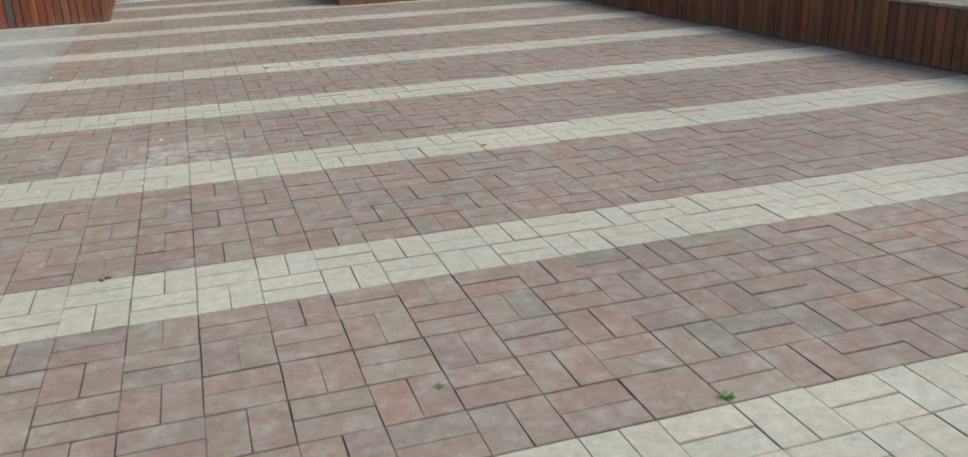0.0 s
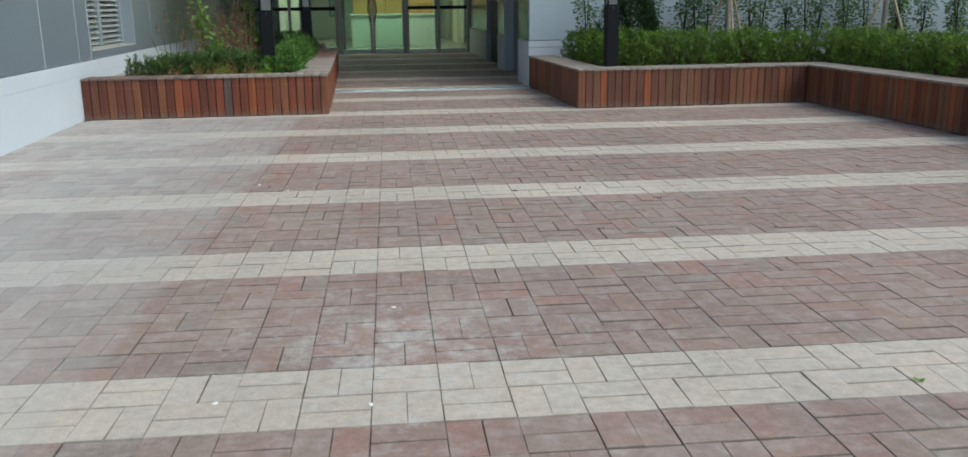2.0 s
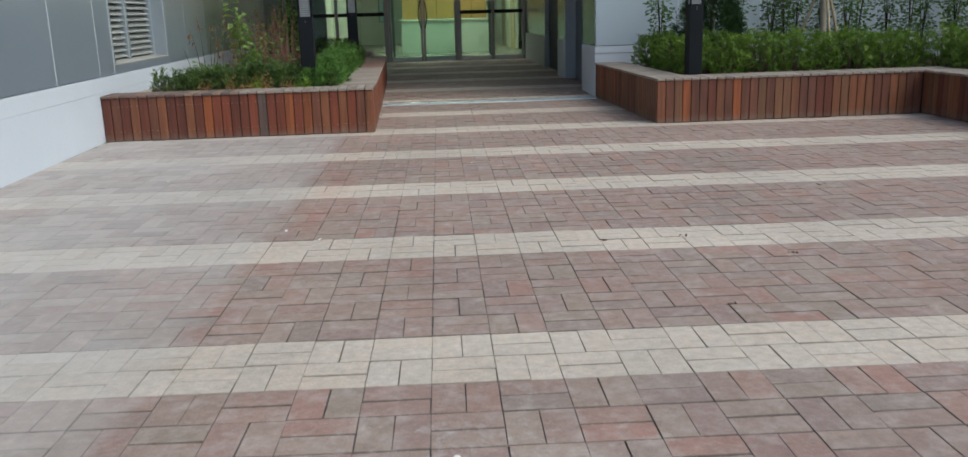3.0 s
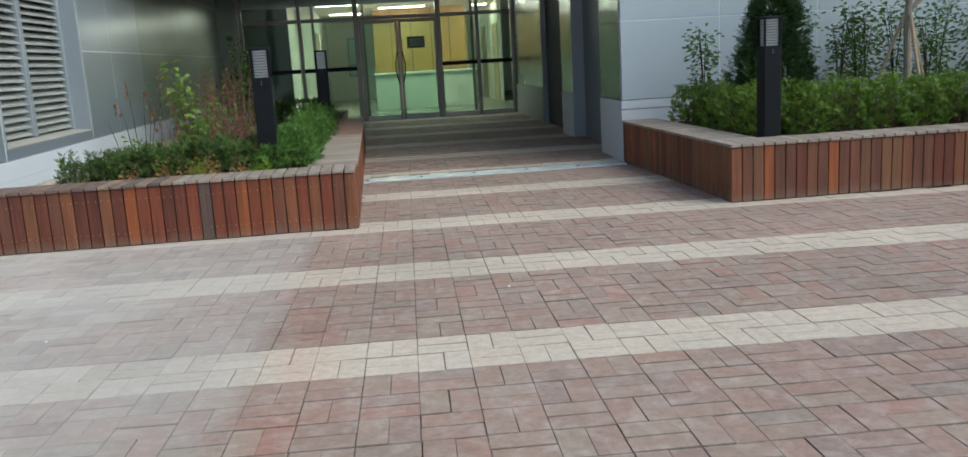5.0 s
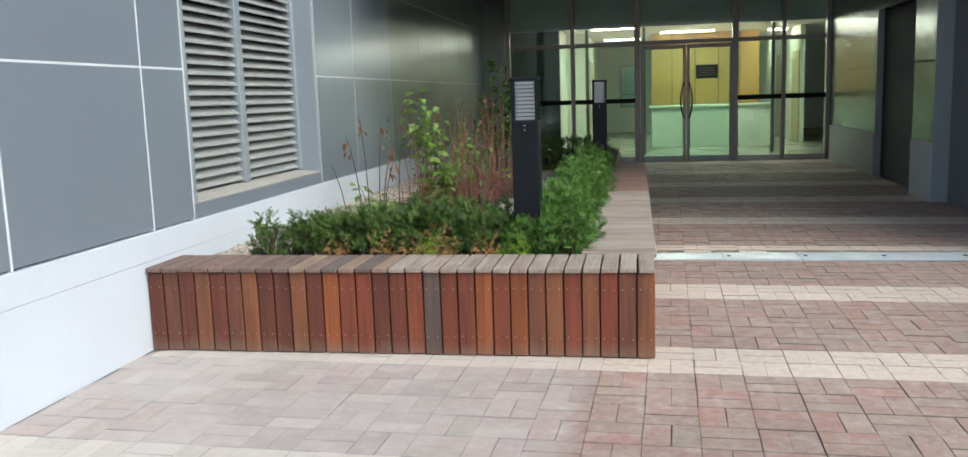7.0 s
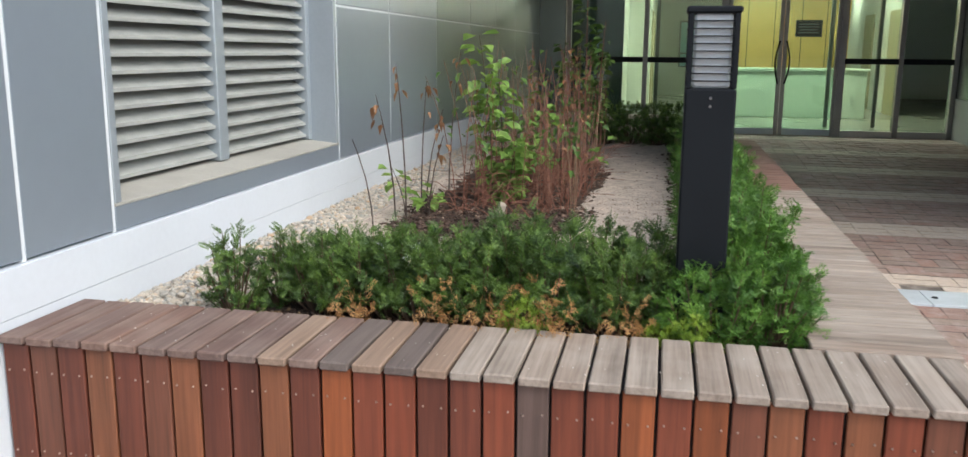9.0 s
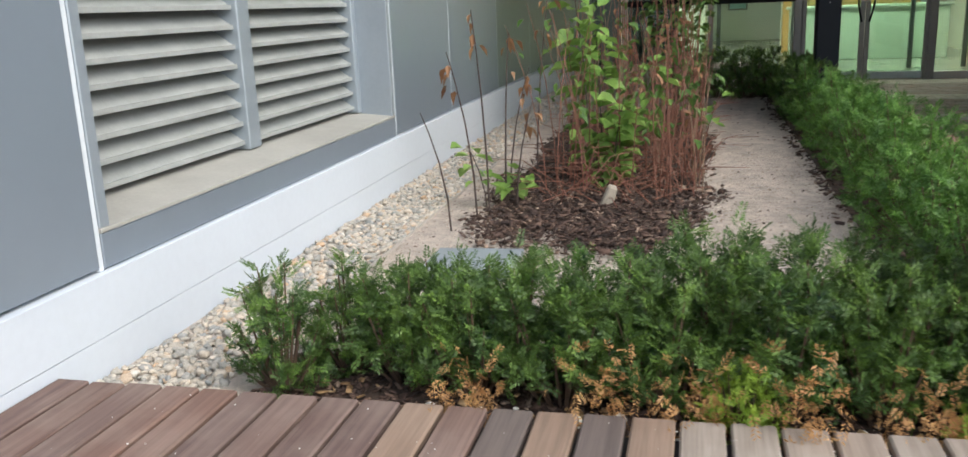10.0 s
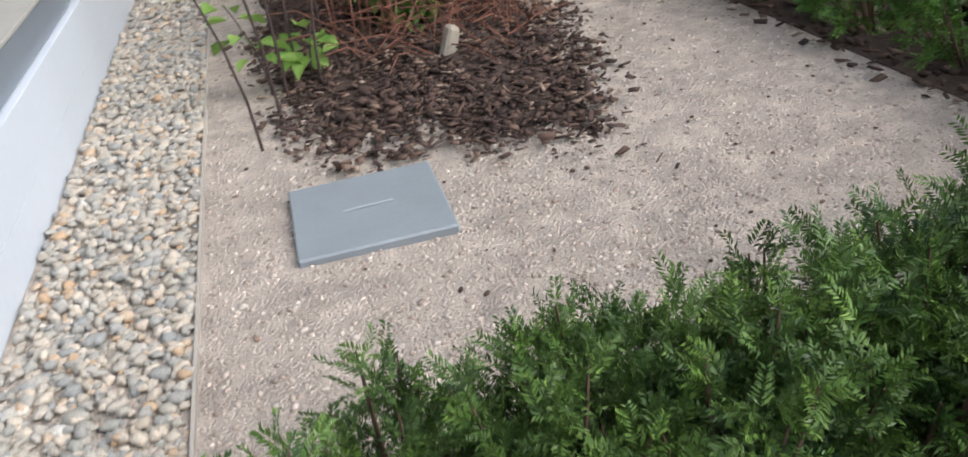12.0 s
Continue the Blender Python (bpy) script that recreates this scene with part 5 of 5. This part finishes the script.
pebble = lumps(np.array([[-2.29, 12.60, SOIL_Z + 0.012]]), np.array([0.020]), 0.7, 2, PALE, "pebble")
tagged(pebble, "round white pebble lying on dark mulch", "pebble")
bm = bmesh.new()
box_into(bm, -0.028, 0.028, -0.018, 0.018, -0.02, 0.085, 0.008)
for v in bm.verts:
    v.co.x *= 1.0 - 3.5 * max(v.co.z, 0.0)
    v.co.y += 0.25 * v.co.z
stub = part("wood_stub", bm, BARK, None)
stub.matrix_basis = pose(-2.51, 14.62, SOIL_Z + 0.02, 14, 20, 25)
tagged(stub, "short pale split wood stub stuck in dark mulch", "wood stub")
plate = new("cover_plate")
tagged(plate, "grey plastic inspection cover lying on pale sand", "cover")
PLASTIC = plain("grey_plastic", (0.25, 0.28, 0.305), 0.35, vary=0.10, scale=8, fine=120, relief=0.08)
bm = bmesh.new()
box_into(bm, -0.158, 0.158, -0.156, 0.156, 0.0, 0.026, 0.004)
lid = part("lid", bm, PLASTIC, plate)
bm = bmesh.new()
box_into(bm, -0.152, 0.152, -0.150, 0.150, -0.03, 0.0, 0.002)
part("frame", bm, PLASTIC, plate)
bm = bmesh.new()
tube_into(bm, [(-0.055, 0.0, 0.024), (-0.050, 0.0, 0.028), (0.0, 0.002, 0.029), (0.050, 0.004, 0.028), (0.055, 0.004, 0.024)], [0.0022] * 5, 6)
part("handle", bm, plain("pale_plastic", (0.38, 0.41, 0.44), 0.4, relief=0), lid, "thin pale grip ridge")
plate.matrix_basis = pose(-2.89, 13.715, SOIL_Z - 0.004, 1.5, -1.0, -0.8)

# ---- small things on the paving ----
for x, y, r in ((1.41, 3.83, 0.026), (1.076, 1.011, 0.032), (0.363, 1.377, 0.022)):
    weed = new("weed")
    tagged(weed, "tiny green weed growing in a brick joint", "weed")
    n = 22
    a = gen.uniform(0, 2 * math.pi, n)
    d = unit(np.column_stack([np.cos(a), np.sin(a), gen.uniform(0.15, 0.8, n)]))
    s = unit(np.cross(d, np.array([0, 0, 1.0]) + gen.normal(0, 0.2, (n, 3))))
    v, f = blades(np.tile([0.0, 0.0, -0.002], (n, 1)), d, s, r * gen.uniform(0.5, 1.1, n), np.full(n, 0.0045))
    ob = new("leaves", mesh_from("leaves", v, f, LEAF))
    ob.parent = weed
    weed.matrix_basis = pose(x, y, 0)
for x, y in ((0.62, 7.20), (1.08, 7.21), (-0.555, 2.66), (1.505, 6.77), (0.92, 6.06), (3.4, 7.6), (2.4, 8.4), (1.9, 5.9)):
    c = np.column_stack([x + gen.normal(0, 0.012, 3), y + gen.normal(0, 0.012, 3), np.full(3, 0.004)])
    t = chips(c, 0.024, CHIP, "dry_leaf")
    tagged(t, "small dark dry leaf lying on the paving", "leaf")
for x, y in ((-0.92, 4.04), (-0.42, 3.95), (-1.15, 7.75), (-0.935, 7.51), (-0.307, 4.89), (-2.3, 9.6), (0.1, 9.9)):
    t = lumps(np.array([[x, y, 0.002]]), np.array([0.011]), 0.35, 2, PALE, "white_chip")
    tagged(t, "small white stone chip lying on the paving", "stone chip")

# ---- bricks of the paving ----
def brick_mesh(name, red, long_x):
    lx, ly = (BLOCK * 0.985, BLOCK / 2) if long_x else (BLOCK * 0.985 / 2, BLOCK)
    v, f = brick_arrays(lx, ly)
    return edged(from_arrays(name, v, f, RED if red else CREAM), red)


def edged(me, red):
    """Every ninth face is a brick's top; the others are its darker edges."""
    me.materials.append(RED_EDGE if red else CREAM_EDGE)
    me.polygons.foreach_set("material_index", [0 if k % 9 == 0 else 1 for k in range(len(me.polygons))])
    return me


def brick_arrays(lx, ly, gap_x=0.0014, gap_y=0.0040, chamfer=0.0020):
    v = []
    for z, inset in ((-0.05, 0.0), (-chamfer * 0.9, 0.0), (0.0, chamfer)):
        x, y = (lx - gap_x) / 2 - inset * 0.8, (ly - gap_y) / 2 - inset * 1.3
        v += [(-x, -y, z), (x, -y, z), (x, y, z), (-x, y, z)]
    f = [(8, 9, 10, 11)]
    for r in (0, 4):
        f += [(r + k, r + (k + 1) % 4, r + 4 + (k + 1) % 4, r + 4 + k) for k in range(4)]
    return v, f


# the courses run 2.4 degrees askew of the planters, the through joints a little less; the blocks sit closer across
ACROSS = 0.985


def across_at(u, v):
    return BLOCK * (ACROSS * u - 0.0063 * v - 0.128)


LAY = pose(-0.335, 5.41, 0, 0, 0, -2.4)
jog = random.Random(11)
bricks = {(red, long_x): brick_mesh("brick", red, long_x) for red in (True, False) for long_x in (True, False)}
joined = {True: ([], []), False: ([], [])}
singles = 0
for j in range(-76, 82):
    in_stripe = (j % 7) < 2
    for i in range(-20, 28):
        long_x = (i + j) % 2 == 0
        for s in (-1, 1):
            cx, cy = across_at(i + 0.5 + (0 if long_x else s / 4), j + 0.5), (j + 0.5 + (s / 4 if long_x else 0)) * BLOCK
            w = LAY @ Vector((cx, cy, 0))
            if w.x < -3.62 or w.x > 5.30 or w.y > GLASS_Y - 0.06 or w.y < -12:
                continue
            if (w.x < -0.86 and w.y > FRONT + 0.06) or (w.x > RX + 0.08 and RY + 0.08 < w.y < ENTRY) or (w.x > SIDE_X + 0.34 and w.y >= ENTRY):
                continue
            z = floor_z(w.y) + jog.uniform(-0.0014, 0.0018)
            if 14.80 < w.y < 15.22:
                z -= 0.012
            tilt_x, tilt_y, turn = jog.uniform(-0.42, 0.42), jog.uniform(-0.32, 0.32), jog.uniform(-0.6, 0.6)
            m = pose(w.x + jog.uniform(-0.0016, 0.0016), w.y + jog.uniform(-0.0014, 0.0014), z, tilt_x, tilt_y, turn - 2.2)
            red = not in_stripe
            if singles < 300 and 1.2 < w.y < 4.3 and -1.3 < w.x < 1.6:
                shared("brick", bricks[(red, long_x)], floor, m)
                singles += 1
            else:
                v, f = brick_arrays(*((BLOCK * ACROSS, BLOCK / 2) if long_x else (BLOCK * ACROSS / 2, BLOCK)))
                vs, fs = joined[red]
                n = len(vs)
                vs.extend((m @ Vector(p))[:] for p in v)
                fs.extend(tuple(k + n for k in q) for q in f)
for red, (vs, fs) in joined.items():
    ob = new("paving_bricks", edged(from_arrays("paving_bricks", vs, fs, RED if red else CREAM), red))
    ob.parent = floor
    tagged(ob, "mauve-red clay paving bricks" if red else "cream clay paving bricks in stripes", kind="stuff")
